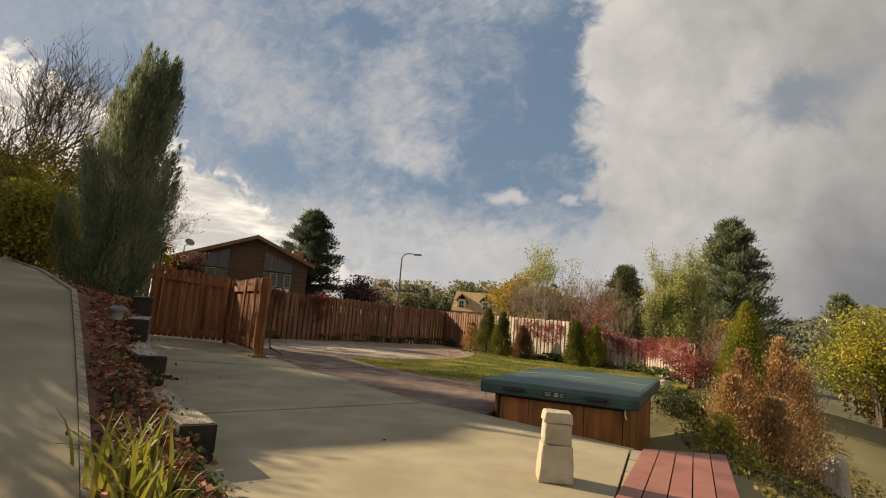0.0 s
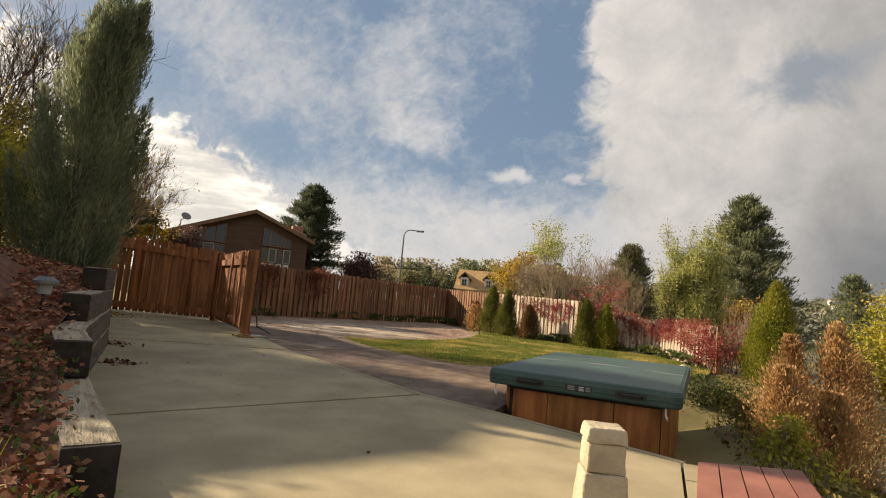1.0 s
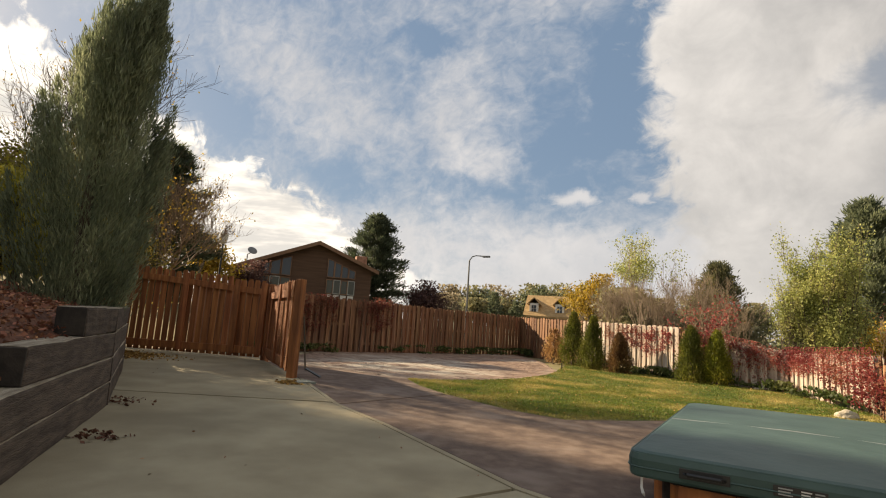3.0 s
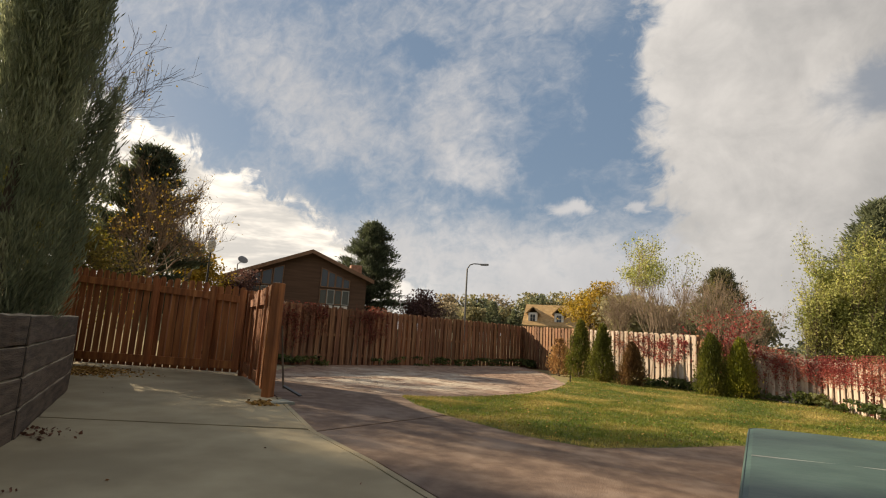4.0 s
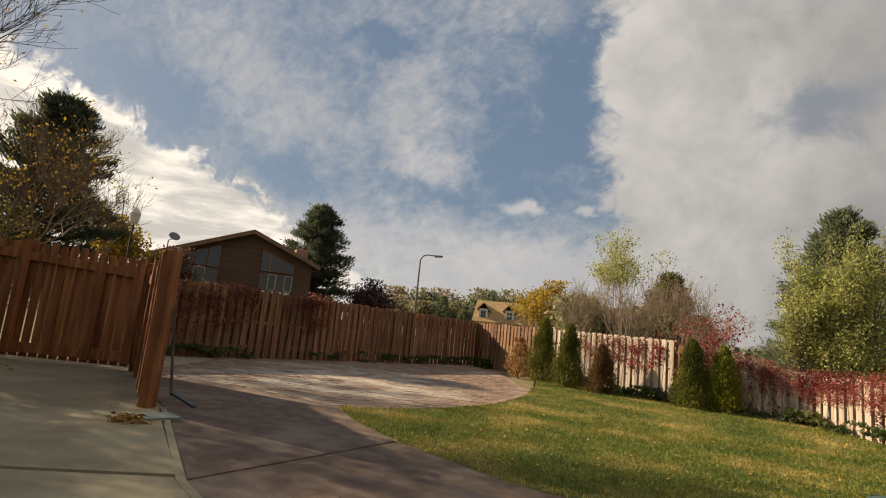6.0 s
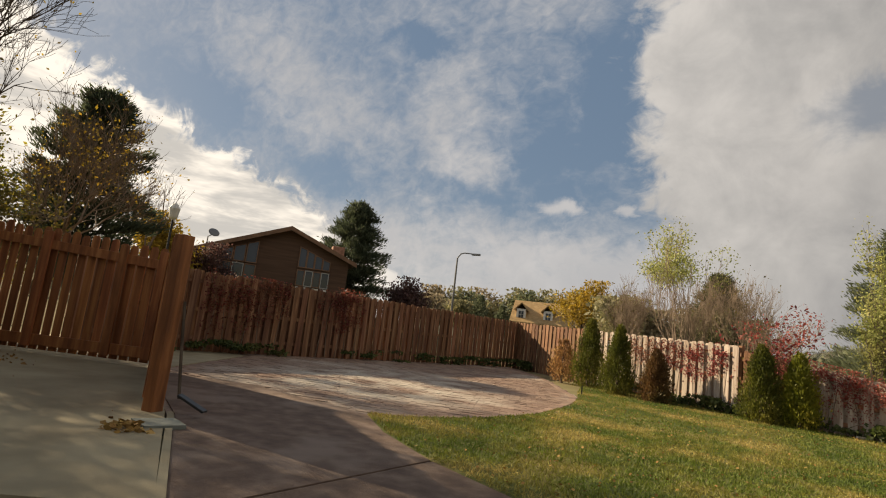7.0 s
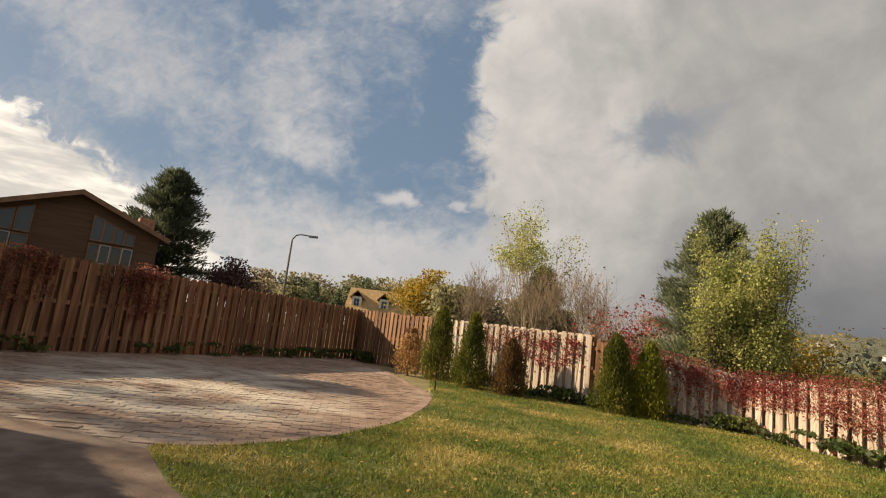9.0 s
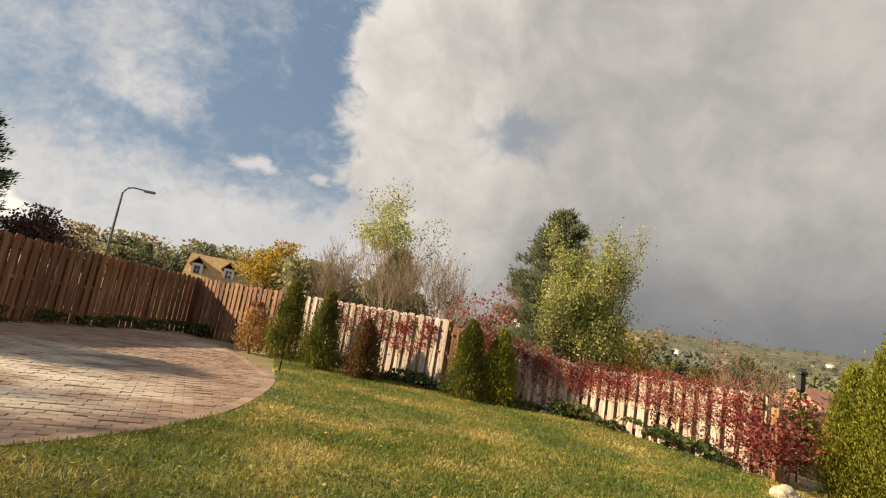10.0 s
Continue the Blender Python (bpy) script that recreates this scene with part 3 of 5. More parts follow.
def gate_leaf(a, b, z, h, label, slits, rise=0.0):
    run = (b - a).length
    ang = math.degrees(math.atan2((b - a).y, (b - a).x))
    g = thing("wooden_gate", pose(a.x, a.y, 0, 0, 0, ang), label, "gate")
    def top(x):
        return h + rise * (1 - x / run)

    for lo, hi, k in ((0.12, 0.29, 0), (-0.31, -0.16, 1)):
        bm = boxed(0.0, run, -0.075, -0.013, lo, hi, 0.006)
        for v in bm.verts:
            v.co.z += z + k * top(v.co.x)
        part("rail", bm, M["gate"], g)
    for f in (0.0, 0.5, 0.82, 1.0):
        x = min(max(f * run, 0.07), run - 0.07)
        part("stile", boxed(x - 0.07, x + 0.07, -0.115, -0.077, z + 0.1, z + top(x) - 0.02, 0.006), M["gate"], g)
    rng, x = random.Random(run), 0.08
    while x < run - 0.05:
        ob = new("picket", BROAD)
        ob.parent = g
        ob.matrix_basis = Matrix.Translation((x, 0.0, z + 0.05)) @ Matrix.Diagonal((1, 1, (top(x) - 0.02) * rng.uniform(0.98, 1.01), 1))
        x += 0.138 + slits
    return g


gate_leaf(GATE_L, HINGE - Vector((0.06, 0.03, 0)), 0.03, 1.84, "closed stained cedar drive gate with light through its gaps", 0.034, 0.3)
gate_leaf(HINGE + Vector((0.12, -0.06, 0)), LEAF_END, 0.03, 1.76, "open stained cedar gate leaf swung over a drive", 0.012)
for p in (GATE_L - Vector((0.12, 0.02, 0)), HINGE):
    tagged(part("gate_post", boxed(p.x - 0.07, p.x + 0.07, p.y - 0.07, p.y + 0.07, -0.2, 1.85, 0.01), M["gate"]), "square stained cedar gate post", "post", "gate posts")
tagged(part("end_post", boxed(LEAF_END.x - 0.02, LEAF_END.x + 0.12, LEAF_END.y - 0.12, LEAF_END.y + 0.02, -0.05, 1.8, 0.01), M["gate"]), "square cedar post at the open gate's end", "post", "gate posts")

# ---- hot tub ----
tub = thing("hot_tub", pose(0, 0, 0), "cedar-clad hot tub with a green vinyl cover, sunk beside a drive", "hot tub")
NL, NR, BR, BL = Vector((0.86, 8.1)), Vector((2.72, 7.95)), Vector((3.28, 11.65)), Vector((1.24, 11.6))


def quad_at(u, v):
    return (NL * (1 - u) + NR * u) * (1 - v) + (BL * (1 - u) + BR * u) * v


def rounded(inset, r, seg=5):
    """Outline of the tub with round corners, as u, v mapped on its footprint."""
    out = []
    for cu, cv, a0 in ((inset + r, inset * .6 + r * .6, 180), (1 - inset - r, inset * .6 + r * .6, 270), (1 - inset - r, 1 - inset * .6 - r * .6, 0), (inset + r, 1 - inset * .6 - r * .6, 90)):
        for k in range(seg + 1):
            q = radians(a0 + 90 * k / seg)
            out.append(quad_at(cu + r * math.cos(q), cv + 0.6 * r * math.sin(q)))
    return out


def lofted(rings, cap=True):
    bm = bmesh.new()
    vv = [[bm.verts.new((p.x, p.y, z)) for p in ring] for ring, z in rings]
    for r, s in zip(vv, vv[1:]):
        for j in range(len(r)):
            bm.faces.new((r[j], r[(j + 1) % len(r)], s[(j + 1) % len(r)], s[j]))
    if cap:
        bm.faces.new(vv[0][::-1])
        bm.faces.new(vv[-1])
    bmesh.ops.recalc_face_normals(bm, faces=bm.faces)
    for f in bm.faces:
        f.smooth = False
    return bm


cover = part("cover", lofted([(rounded(0.0, 0.05), 0.255), (rounded(-0.004, 0.055), 0.27), (rounded(-0.006, 0.055), 0.365), (rounded(0.0, 0.05), 0.40), (rounded(0.02, 0.06), 0.415), (rounded(0.3, 0.06), 0.435)]),
             M["cover"], tub, "green vinyl cover, creased across the middle")
bm = bmesh.new()
for v0 in (0.5,):
    a, b = quad_at(0.02, v0), quad_at(0.98, v0)
    tube(bm, [(a.x, a.y, 0.416), ((a.x + b.x) / 2, (a.y + b.y) / 2, 0.436), (b.x, b.y, 0.416)], [0.007] * 3, 6)
part("seam", bm, M["grey"], cover)
for q, z in ((0.002, 0.402), (-0.007, 0.318)):
    ring = rounded(q, 0.055)
    part("piping", tube(bmesh.new(), [(p.x, p.y, z) for p in ring + ring[:1]], [0.006] * (len(ring) + 1), 5), M["cover"], cover)
fd = (NR - NL).normalized()
fn = Vector((fd.y, -fd.x))
fang = math.degrees(math.atan2(fd.y, fd.x))
for u in (0.24, 0.76):
    p = NL + (NR - NL) * u + fn * 0.03
    bm = bmesh.new()
    tube(bm, [(-0.12, 0.02, 0), (-0.09, -0.035, 0.004), (0.09, -0.035, 0.004), (0.12, 0.02, 0)], [0.014] * 4, 6)
    box(bm, -0.14, 0.14, 0.006, 0.016, -0.03, 0.03, 0.003)
    ob = part("handle", bm, M["black"], cover)
    ob.matrix_basis = pose(p.x, p.y, 0.325, 0, 0, fang)
p = NL + (NR - NL) * 0.5 + fn * 0.018
ob = part("label_patch", boxed(-0.13, 0.13, 0.0, 0.006, -0.03, 0.03, 0.002), M["black"], cover)
ob.matrix_basis = pose(p.x, p.y, 0.325, 0, 0, fang)
for x0, w, c in ((-0.105, 0.07, "grey"), (0.005, 0.05, "white"), (0.07, 0.045, "grey")):
    for k in range(3):
        o = part("print_bar", boxed(x0, x0 + w * (1 - 0.15 * (k % 2)), -0.003, 0.001, 0.012 - 0.016 * k, 0.019 - 0.016 * k), M[c], ob)
for u in (0.045, 0.93):
    p = NL + (NR - NL) * u + fn * -0.03
    bm = bmesh.new()
    tube(bm, [(0, 0, 0.27), (0.0, -0.01, 0.19), (0.012, -0.03, 0.16), (0.02, -0.015, 0.14)], [0.008, 0.009, 0.011, 0.004], 6)
    o = part("strap_clip", bm, M["white"], cover)
    o.matrix_basis = pose(p.x, p.y, 0, 0, 0, fang)
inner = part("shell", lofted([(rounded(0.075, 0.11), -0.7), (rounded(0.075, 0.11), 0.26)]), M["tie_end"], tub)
line = rounded(0.055, 0.12, 4)
tot = [0.0]
for a, b in zip(line, line[1:] + line[:1]):
    tot.append(tot[-1] + (b - a).length)


def along(s):
    s %= tot[-1]
    for i in range(len(line)):
        if tot[i] <= s <= tot[i + 1]:
            return line[i].lerp(line[(i + 1) % len(line)], (s - tot[i]) / (tot[i + 1] - tot[i]))
    return line[0]


slats = 15
for i in range(slats):
    w = tot[-1] / slats
    a, m_, b = along(i * w + 0.004), along((i + 0.5) * w), along((i + 1) * w - 0.004)
    c = Vector((2.03, 9.8))
    bm = bmesh.new()
    pts = [a, m_, b] + [q + (c - q).normalized() * 0.02 for q in (b, m_, a)]
    prism(bm, [tuple(q) for q in pts], -0.7, 0.215)
    part("slat", bm, M["tubwood"], tub)
# near-black ring filling the gap between slats and cover
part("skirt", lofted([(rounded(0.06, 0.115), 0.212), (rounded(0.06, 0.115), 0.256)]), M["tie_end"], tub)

# ---- deck, stone post, timber edging ----
deck = thing("deck", pose(0, 0, 0), "red-brown painted plank deck with worn boards", "deck")
for i in range(5):
    x0, x1 = 2.73 + i * 0.152, 2.73 + (i + 1) * 0.152 - 0.01
    y1 = 7.02 + i * 0.055
    part("plank", prism(bmesh.new(), [(x0 - 0.36, 4.7), (x1 - 0.36, 4.7), (x1, y1 + 0.05), (x0, y1)], -0.02, 0.035), M["deck"], deck)
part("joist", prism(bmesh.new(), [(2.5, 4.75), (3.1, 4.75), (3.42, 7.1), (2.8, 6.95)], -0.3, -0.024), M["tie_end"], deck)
edging = thing("paving_strip", pose(0, 0, 0), "narrow grey concrete paver strip between drive and deck", "paving")
for i in range(5):
    y0, y1 = 4.62 + i * 0.47, 4.62 + (i + 1) * 0.47 - 0.015
    sh = lambda y: 2.40 + (y - 4.6) * 0.094
    part("paver", prism(bmesh.new(), [(sh(y0), y0), (sh(y0) + 0.1, y0), (sh(y1) + 0.1, y1), (sh(y1), y1)], -0.1, 0.022), M["concrete"], edging)

post = thing("stone_post", pose(2.04, 5.45, 0.02, 0, 0, 12), "pale rough-cut stone post standing on a drive", "post")
for z0, z1, w0, w1 in ((0.0, 0.25, 0.122, 0.104), (0.251, 0.395, 0.097, 0.092), (0.396, 0.47, 0.104, 0.092)):
    bm = bmesh.new()
    made = bmesh.ops.create_cube(bm, size=1.0)["verts"]
    for v in made:
        w = w0 if v.co.z < 0 else w1
        v.co = Vector((math.copysign(w, v.co.x), math.copysign(w, v.co.y), z0 if v.co.z < 0 else z1))
    bmesh.ops.bevel(bm, geom=list(bm.edges), offset=0.01, segments=2, affect="EDGES", profile=0.5)
    bmesh.ops.subdivide_edges(bm, edges=[e for e in bm.edges if e.calc_length() > 0.05], cuts=3, use_grid_fill=True)
    for v in bm.verts:
        v.co += 0.006 * noise.noise_vector(v.co * 18 + Vector((z0 * 9, 0, 0)))
    part("stone_block", bm, M["stone"], post)


def tie(a, b, z, r, h):
    """One squared, weathered timber from a to b, its near end (b) cut and tarred dark."""
    d = (b - a)
    ang, run = math.degrees(math.atan2(d.y, d.x)), d.length
    t = thing("landscape_timber", pose(a.x, a.y, z, 0, 0, ang), "weathered landscape timber with a dark tarred end in a stepped wall", "timber", "timbers along the drive")
    bm = boxed(0.004, run - 0.012, -r, r, 0.0, h - 0.006, 0.022)
    bmesh.ops.subdivide_edges(bm, edges=[e for e in bm.edges if e.calc_length() > 0.3], cuts=9, use_grid_fill=True)
    for v in bm.verts:
        v.co += 0.016 * noise.noise_vector(v.co * 5 + Vector((a.x, a.y, z)))
    bm.normal_update()
    # upright faces get the darker colour that holds tar and painted shade
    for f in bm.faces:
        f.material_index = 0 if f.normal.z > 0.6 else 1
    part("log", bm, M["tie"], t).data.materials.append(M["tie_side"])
    part("cut_end", boxed(run - 0.014, run + 0.012, -r * 0.96, r * 0.96, 0.008, h - 0.014, 0.006), M["tie_end"], t)


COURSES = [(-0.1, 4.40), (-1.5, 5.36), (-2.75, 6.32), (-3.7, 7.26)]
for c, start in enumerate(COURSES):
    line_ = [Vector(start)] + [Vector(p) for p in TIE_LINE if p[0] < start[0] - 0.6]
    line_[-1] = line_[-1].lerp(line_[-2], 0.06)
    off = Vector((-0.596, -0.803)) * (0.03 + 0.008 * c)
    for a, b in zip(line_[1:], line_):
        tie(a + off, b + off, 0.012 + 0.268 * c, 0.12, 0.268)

# raised path on the bank
EDGE = [(1.6, 2.6), (0.2, 3.35), (-0.7, 4.0), (-1.9, 4.85), (-3.2, 5.75), (-5.1, 6.7), (-8.5, 8.4)]
EZ = [0.04, 0.06, 0.32, 0.66, 1.06, 1.32, 1.6]
path = thing("path", pose(0, 0, 0), "raised concrete garden path with a thin edging board", "path", kind="structure")
bm = bmesh.new()
rows = []
for i, ((x, y), z) in enumerate(zip(EDGE, EZ)):
    p, q = Vector(EDGE[max(i - 1, 0)]), Vector(EDGE[min(i + 1, len(EDGE) - 1)])
    d = (q - p).normalized()
    nrm = Vector((d.y, -d.x)) * -1
    l = Vector((x, y)) + nrm * 1.3
    rows.append([bm.verts.new((x, y, z)), bm.verts.new((l.x, l.y, z)), bm.verts.new((l.x, l.y, z - 0.6)), bm.verts.new((x, y, z - 0.6))])
for r, s in zip(rows, rows[1:]):
    for j in range(4):
        bm.faces.new((r[j], r[(j + 1) % 4], s[(j + 1) % 4], s[j]))
bmesh.ops.recalc_face_normals(bm, faces=bm.faces)
part("walk_slab", bm, M["concrete"], path)
bm = bmesh.new()
rows = []
for i, ((x, y), z) in enumerate(zip(EDGE, EZ)):
    p, q = Vector(EDGE[max(i - 1, 0)]), Vector(EDGE[min(i + 1, len(EDGE) - 1)])
    d = (q - p).normalized()
    nr = Vector((d.y, -d.x))
    a, b = Vector((x, y)) + nr * 0.004, Vector((x, y)) + nr * 0.055
    rows.append([bm.verts.new((*a, z + 0.02)), bm.verts.new((*b, z + 0.02)), bm.verts.new((*b, z - 0.3)), bm.verts.new((*a, z - 0.3))])
for r, s in zip(rows, rows[1:]):
    for j in range(4):
        bm.faces.new((r[j], r[(j + 1) % 4], s[(j + 1) % 4], s[j]))
bmesh.ops.recalc_face_normals(bm, faces=bm.faces)
part("edging_board", bm, M["tie"], path)


# ---- plants ----
def stem(pts, radii, parent, mat="bark", sides=7, name="trunk"):
    return part(name, tube(bmesh.new(), pts, radii, sides), M[mat], parent)


def out_dir(c):
    return c[:, :2] / (np.linalg.norm(c[:, :2], axis=1)[:, None] + 1e-6)


def columnar(x, y, zg, h, r, leaf, label, category="shrub", n=5000, size=0.09, seed=1, lean=0.0, taper=0.75, gap=0.35, group="", upright=1.2, tuft=0.0, foot=0.16):
    """An upright, pointed evergreen: sprays set in many upright tufts on a spindle."""
    rng = np.random.default_rng(seed)
    t = thing("conifer_shrub" if h < 3 else "columnar_evergreen", pose(x, y, zg), label, category, group)
    stem([(0, 0, -0.1), (0, 0, h * 0.5), (lean * h, 0, h * 0.92)], [r * 0.14, r * 0.1, 0.01], t)
    tufts = max(30, n // 55)
    f = rng.random(tufts) ** 0.85
    prof = np.clip(np.minimum(f / foot * 0.65 + 0.35, 1.0), 0, 1) * (1 - f) ** taper * 1.12 + 0.04
    a = rng.random(tufts) * 2 * math.pi
    rad = prof * r * np.sqrt(rng.uniform(gap, 1.0, tufts))
    bump = 1 + 0.34 * np.sin(a * 3 + seed + f * 7) * rng.random(tufts)
    c = np.stack([rad * bump * np.cos(a) + lean * h * f, rad * bump * np.sin(a), f * h * 0.97 + 0.02], 1)
    k = rng.integers(0, tufts, n)
    spread = (0.13 * r if r < 0.7 else 0.075 * r) + 0.04 + tuft
    tip = (0.22 + 0.78 * (1 - f) ** 0.6)[k][:, None]
    loc = c[k] + rng.normal(size=(n, 3)) * np.array([spread, spread, spread * 1.6]) * tip
    loc[:, 2] = np.clip(loc[:, 2], 0.02, h * 1.03)
    out = c[k] * np.array([1, 1, 0])
    leaf_mesh("foliage", loc, size, M[leaf], t, rng, 0.42, upright, dirs=out / (np.linalg.norm(out, axis=1)[:, None] + 1e-6) * 0.6)
    return t


def plumed(x, y, zg, h, r, leaf, label, n=90000, plumes=150, seed=5, lean=0.1):
    """A feathery evergreen: many rising, pointed plumes round a hidden stem, widest below the middle."""
    rng = np.random.default_rng(seed)
    t = thing("columnar_evergreen", pose(x, y, zg), label, "tree")
    stem([(0, 0, -0.15), (0.02, 0, h * 0.35), (lean * h * 0.8, 0, h * 0.9)], [0.09, 0.06, 0.008], t)
    f = np.clip(rng.random(plumes) ** 0.8 * 0.86 + 0.12, 0, 1)
    f[:22] = np.linspace(1.0, 0.78, 22)
    wide = np.where(f < 0.48, 0.42 + 0.58 * (f / 0.48) ** 0.8, ((1.1 - f) / 0.62) ** 0.75)
    a = rng.random(plumes) * 2 * math.pi
    rad = r * wide * np.where(rng.random(plumes) < 0.65, rng.uniform(0.75, 1.12, plumes), rng.uniform(0.2, 0.7, plumes))
    tip = np.stack([rad * np.cos(a) + lean * h * f ** 1.5, rad * np.sin(a), f * h], 1)
    reach = h * rng.uniform(0.2, 0.36, plumes)
    foot = tip * np.array([0.62, 0.62, 1]) - np.column_stack([np.zeros((plumes, 2)), reach])
    foot[:, 2] = np.clip(foot[:, 2], 0.03, None)
    k = rng.integers(0, plumes, n)
    v = rng.random(n) ** 0.9
    bow = (np.sin(v * math.pi) * 0.07)[:, None] * np.column_stack([np.cos(a), np.sin(a)])[k] * r
    loc = foot[k] + (tip - foot)[k] * v[:, None]
    loc[:, :2] += bow
    loc += rng.normal(size=(n, 3)) * (0.012 + 0.085 * (1 - v) ** 0.55)[:, None] * np.array([1, 1, 1.3])
    along_ = (tip - foot)[k]
    along_ /= np.linalg.norm(along_, axis=1)[:, None]
    leaf_mesh("foliage", loc, 0.105, M[leaf], t, rng, 0.12, 0.2, dirs=along_ * 1.1 + np.column_stack([np.cos(a), np.sin(a), np.zeros(plumes)])[k] * 0.25)
    return t


def grow(rng, base, direction, length, radius, depth, out, tips, spread=0.5, up=0.15, kids=3):
    """Recursive limbs: bent, tapering pieces."""
    pts, radii, p, d = [Vector(base)], [radius], Vector(base), Vector(direction).normalized()
    steps = 4 if depth > 1 else 3
    for i in range(steps):
        d = (d + Vector(rng.normal(size=3)) * 0.13 + Vector((0, 0, up * 0.3))).normalized()
        p = p + d * (length / steps)
        pts.append(p.copy())
        radii.append(radius * (1 - 0.62 * (i + 1) / steps))
    out.append((pts, radii))
    if depth <= 0:
        tips.append(p)
        return
    for i in range(kids):
        f = rng.uniform(0.35, 1.0)
        q = pts[min(len(pts) - 1, int(f * steps + 0.5))]
        side = d.orthogonal().normalized()
        side.rotate(Matrix.Rotation(rng.uniform(0, 2 * math.pi), 3, d))
        nd = (d * (1 - spread) + side * spread * rng.uniform(0.8, 1.5) + Vector((0, 0, up))).normalized()
        grow(rng, q, nd, length * rng.uniform(0.55, 0.8), radius * 0.5, depth - 1, out, tips, spread, up, kids)


def tree(x, y, zg, h, leaf, label, n=6000, size=0.16, seed=1, spread=0.5, depth=3, kids=3, radius=None, cloud=0.5, trunk_f=0.38, lean=(0, 0), name="tree", twig="bark", up=0.2, stems=1, drop=0.0, fine=1.0, shoots=False, above=0.0):
    """A broad tree: trunk and limbs as one mesh, crown of leaves in clumps round the twigs."""
    rng = np.random.default_rng(seed)
    t = thing(name, pose(x, y, zg), label, "tree" if h > 2.5 else "bush")
    limbs, tips = [], []
    for s in range(stems):
        o = rng.normal(size=2) * 0.12 * (stems > 1)
        grow(rng, (o[0], o[1], -0.15), (lean[0] + o[0] * 0.8, lean[1] + o[1] * 0.8, 1), h * trunk_f, radius or h * 0.02, depth, limbs, tips, spread, up, kids)
    zmax = max(p.z for p in tips)
    k = h / zmax
    bm = bmesh.new()
    for pts, radii in limbs:
        tube(bm, [Vector((p.x, p.y, p.z * k)) for p in pts], [max(r_, (0.004 + h * 0.0006) * fine) for r_ in radii], 5 if radii[0] > 0.03 else 3)
    part("trunk", bm, M[twig], t)
    if n:
        T = np.array([(p.x, p.y, p.z * k) for p in tips])
        if shoots:
            T = np.array([(q.x, q.y, q.z * k) for pts, radii in limbs for q in pts[1:] if radii[0] < (radius or h * 0.02) * 0.3])
        T = T[T[:, 2] > above * h]
        if drop:
            T = T[rng.random(len(T)) > drop]
        i = rng.integers(0, len(T), n)
        loc = T[i] + rng.normal(size=(n, 3)) * cloud * np.array([1, 1, 0.8])
        loc[:, 2] = np.clip(loc[:, 2], 0.05, h * 1.05)
        leaf_mesh("crown", loc, size, M[leaf], t, rng, 0.6)
    return t


def pine(x, y, zg, h, r, leaf, label, n=16000, size=0.3, seed=1, bare=0.1, full=0.62, name="pine_tree"):
    """A conifer: straight trunk, whorls of rising limbs, needle clumps toward the limb ends, uneven outline."""
    rng = np.random.default_rng(seed)
    t = thing(name, pose(x, y, zg), label, "tree")
    bm = tube(bmesh.new(), [(0, 0, -0.3), (0.02 * h, 0, h * 0.5), (0, 0, h * 0.98)], [h * 0.024, h * 0.016, 0.02], 8)
    limbs = max(60, int(h * 15))
    ends, dirs = [], []
    for i in range(limbs):
        f = bare + (1 - bare) * (i + rng.random()) / limbs
        a = i * 2.4 + rng.normal() * 0.5
        w = r * ((1 - f) ** full * 0.95 + 0.05) * min(1, (f - bare) * 5 + 0.55) * rng.uniform(0.6, 1.12)
        z0 = f * h * 0.95
        p0 = Vector((0, 0, z0))
        p1 = Vector((math.cos(a) * w, math.sin(a) * w, z0 + w * rng.uniform(-0.05, 0.3) + h * 0.012))
        tube(bm, [p0, p0.lerp(p1, 0.5) - Vector((0, 0, 0.05 * w)), p1], [0.010 * h * (1 - f) + 0.012, 0.018, 0.006], 3)
        for q in (0.25, 0.4, 0.55, 0.7, 0.82, 0.92, 1.0):
            c = p0.lerp(p1, q)
            s_ = Vector((-math.sin(a), math.cos(a), 0)) * w * 0.22 * (1.1 - q)
            for k in (-1, 0, 1):
                ends.append(c + s_ * k)
                dirs.append((p1 - p0).normalized() + s_ * k * 2 + Vector((0, 0, 0.35)))
    part("trunk", bm, M["bark"], t)
    E, Dd = np.array(ends), np.array(dirs)
    i = rng.integers(0, len(E), n)
    loc = E[i] + rng.normal(size=(n, 3)) * np.array([0.055, 0.055, 0.035]) * r
    leaf_mesh("crown", loc, size, M[leaf], t, rng, 0.22, 0.3, dirs=Dd[i])
    return t


# arborvitae along the fence
SHRUBS = [(-2.6, 24.3, 1.88, 0.4, "dark_thuja_leaf", "dark green arborvitae beside a cedar fence"),
          (-1.68, 22.95, 1.72, 0.35, "dark_thuja_leaf", "dark green pointed arborvitae beside a cedar fence"),
          (-0.75, 22.4, 1.2, 0.3, "rust_thuja_leaf", "half-dead rusty arborvitae beside a cedar fence"),
          (1.34, 21.35, 1.52, 0.36, "dark_thuja_leaf", "bushy green arborvitae beside a bleached fence"),
          (1.98, 21.25, 1.44, 0.31, "thuja_leaf", "yellow-green arborvitae beside a creeper-covered fence")]
for i, (x, y, h, r, leaf, lab) in enumerate(SHRUBS):
    columnar(x, y, 0.0, h * 1.04, r * 1.08, leaf, lab, n=15000, size=0.055, seed=20 + i, taper=0.68, tuft=0.0, group="arborvitae row")
columnar(-3.5, 25.2, 0.0, 1.3, 0.34, "rust_leaf", "dry orange-brown shrub beside a cedar fence", n=3600, size=0.07, seed=40, taper=0.35)
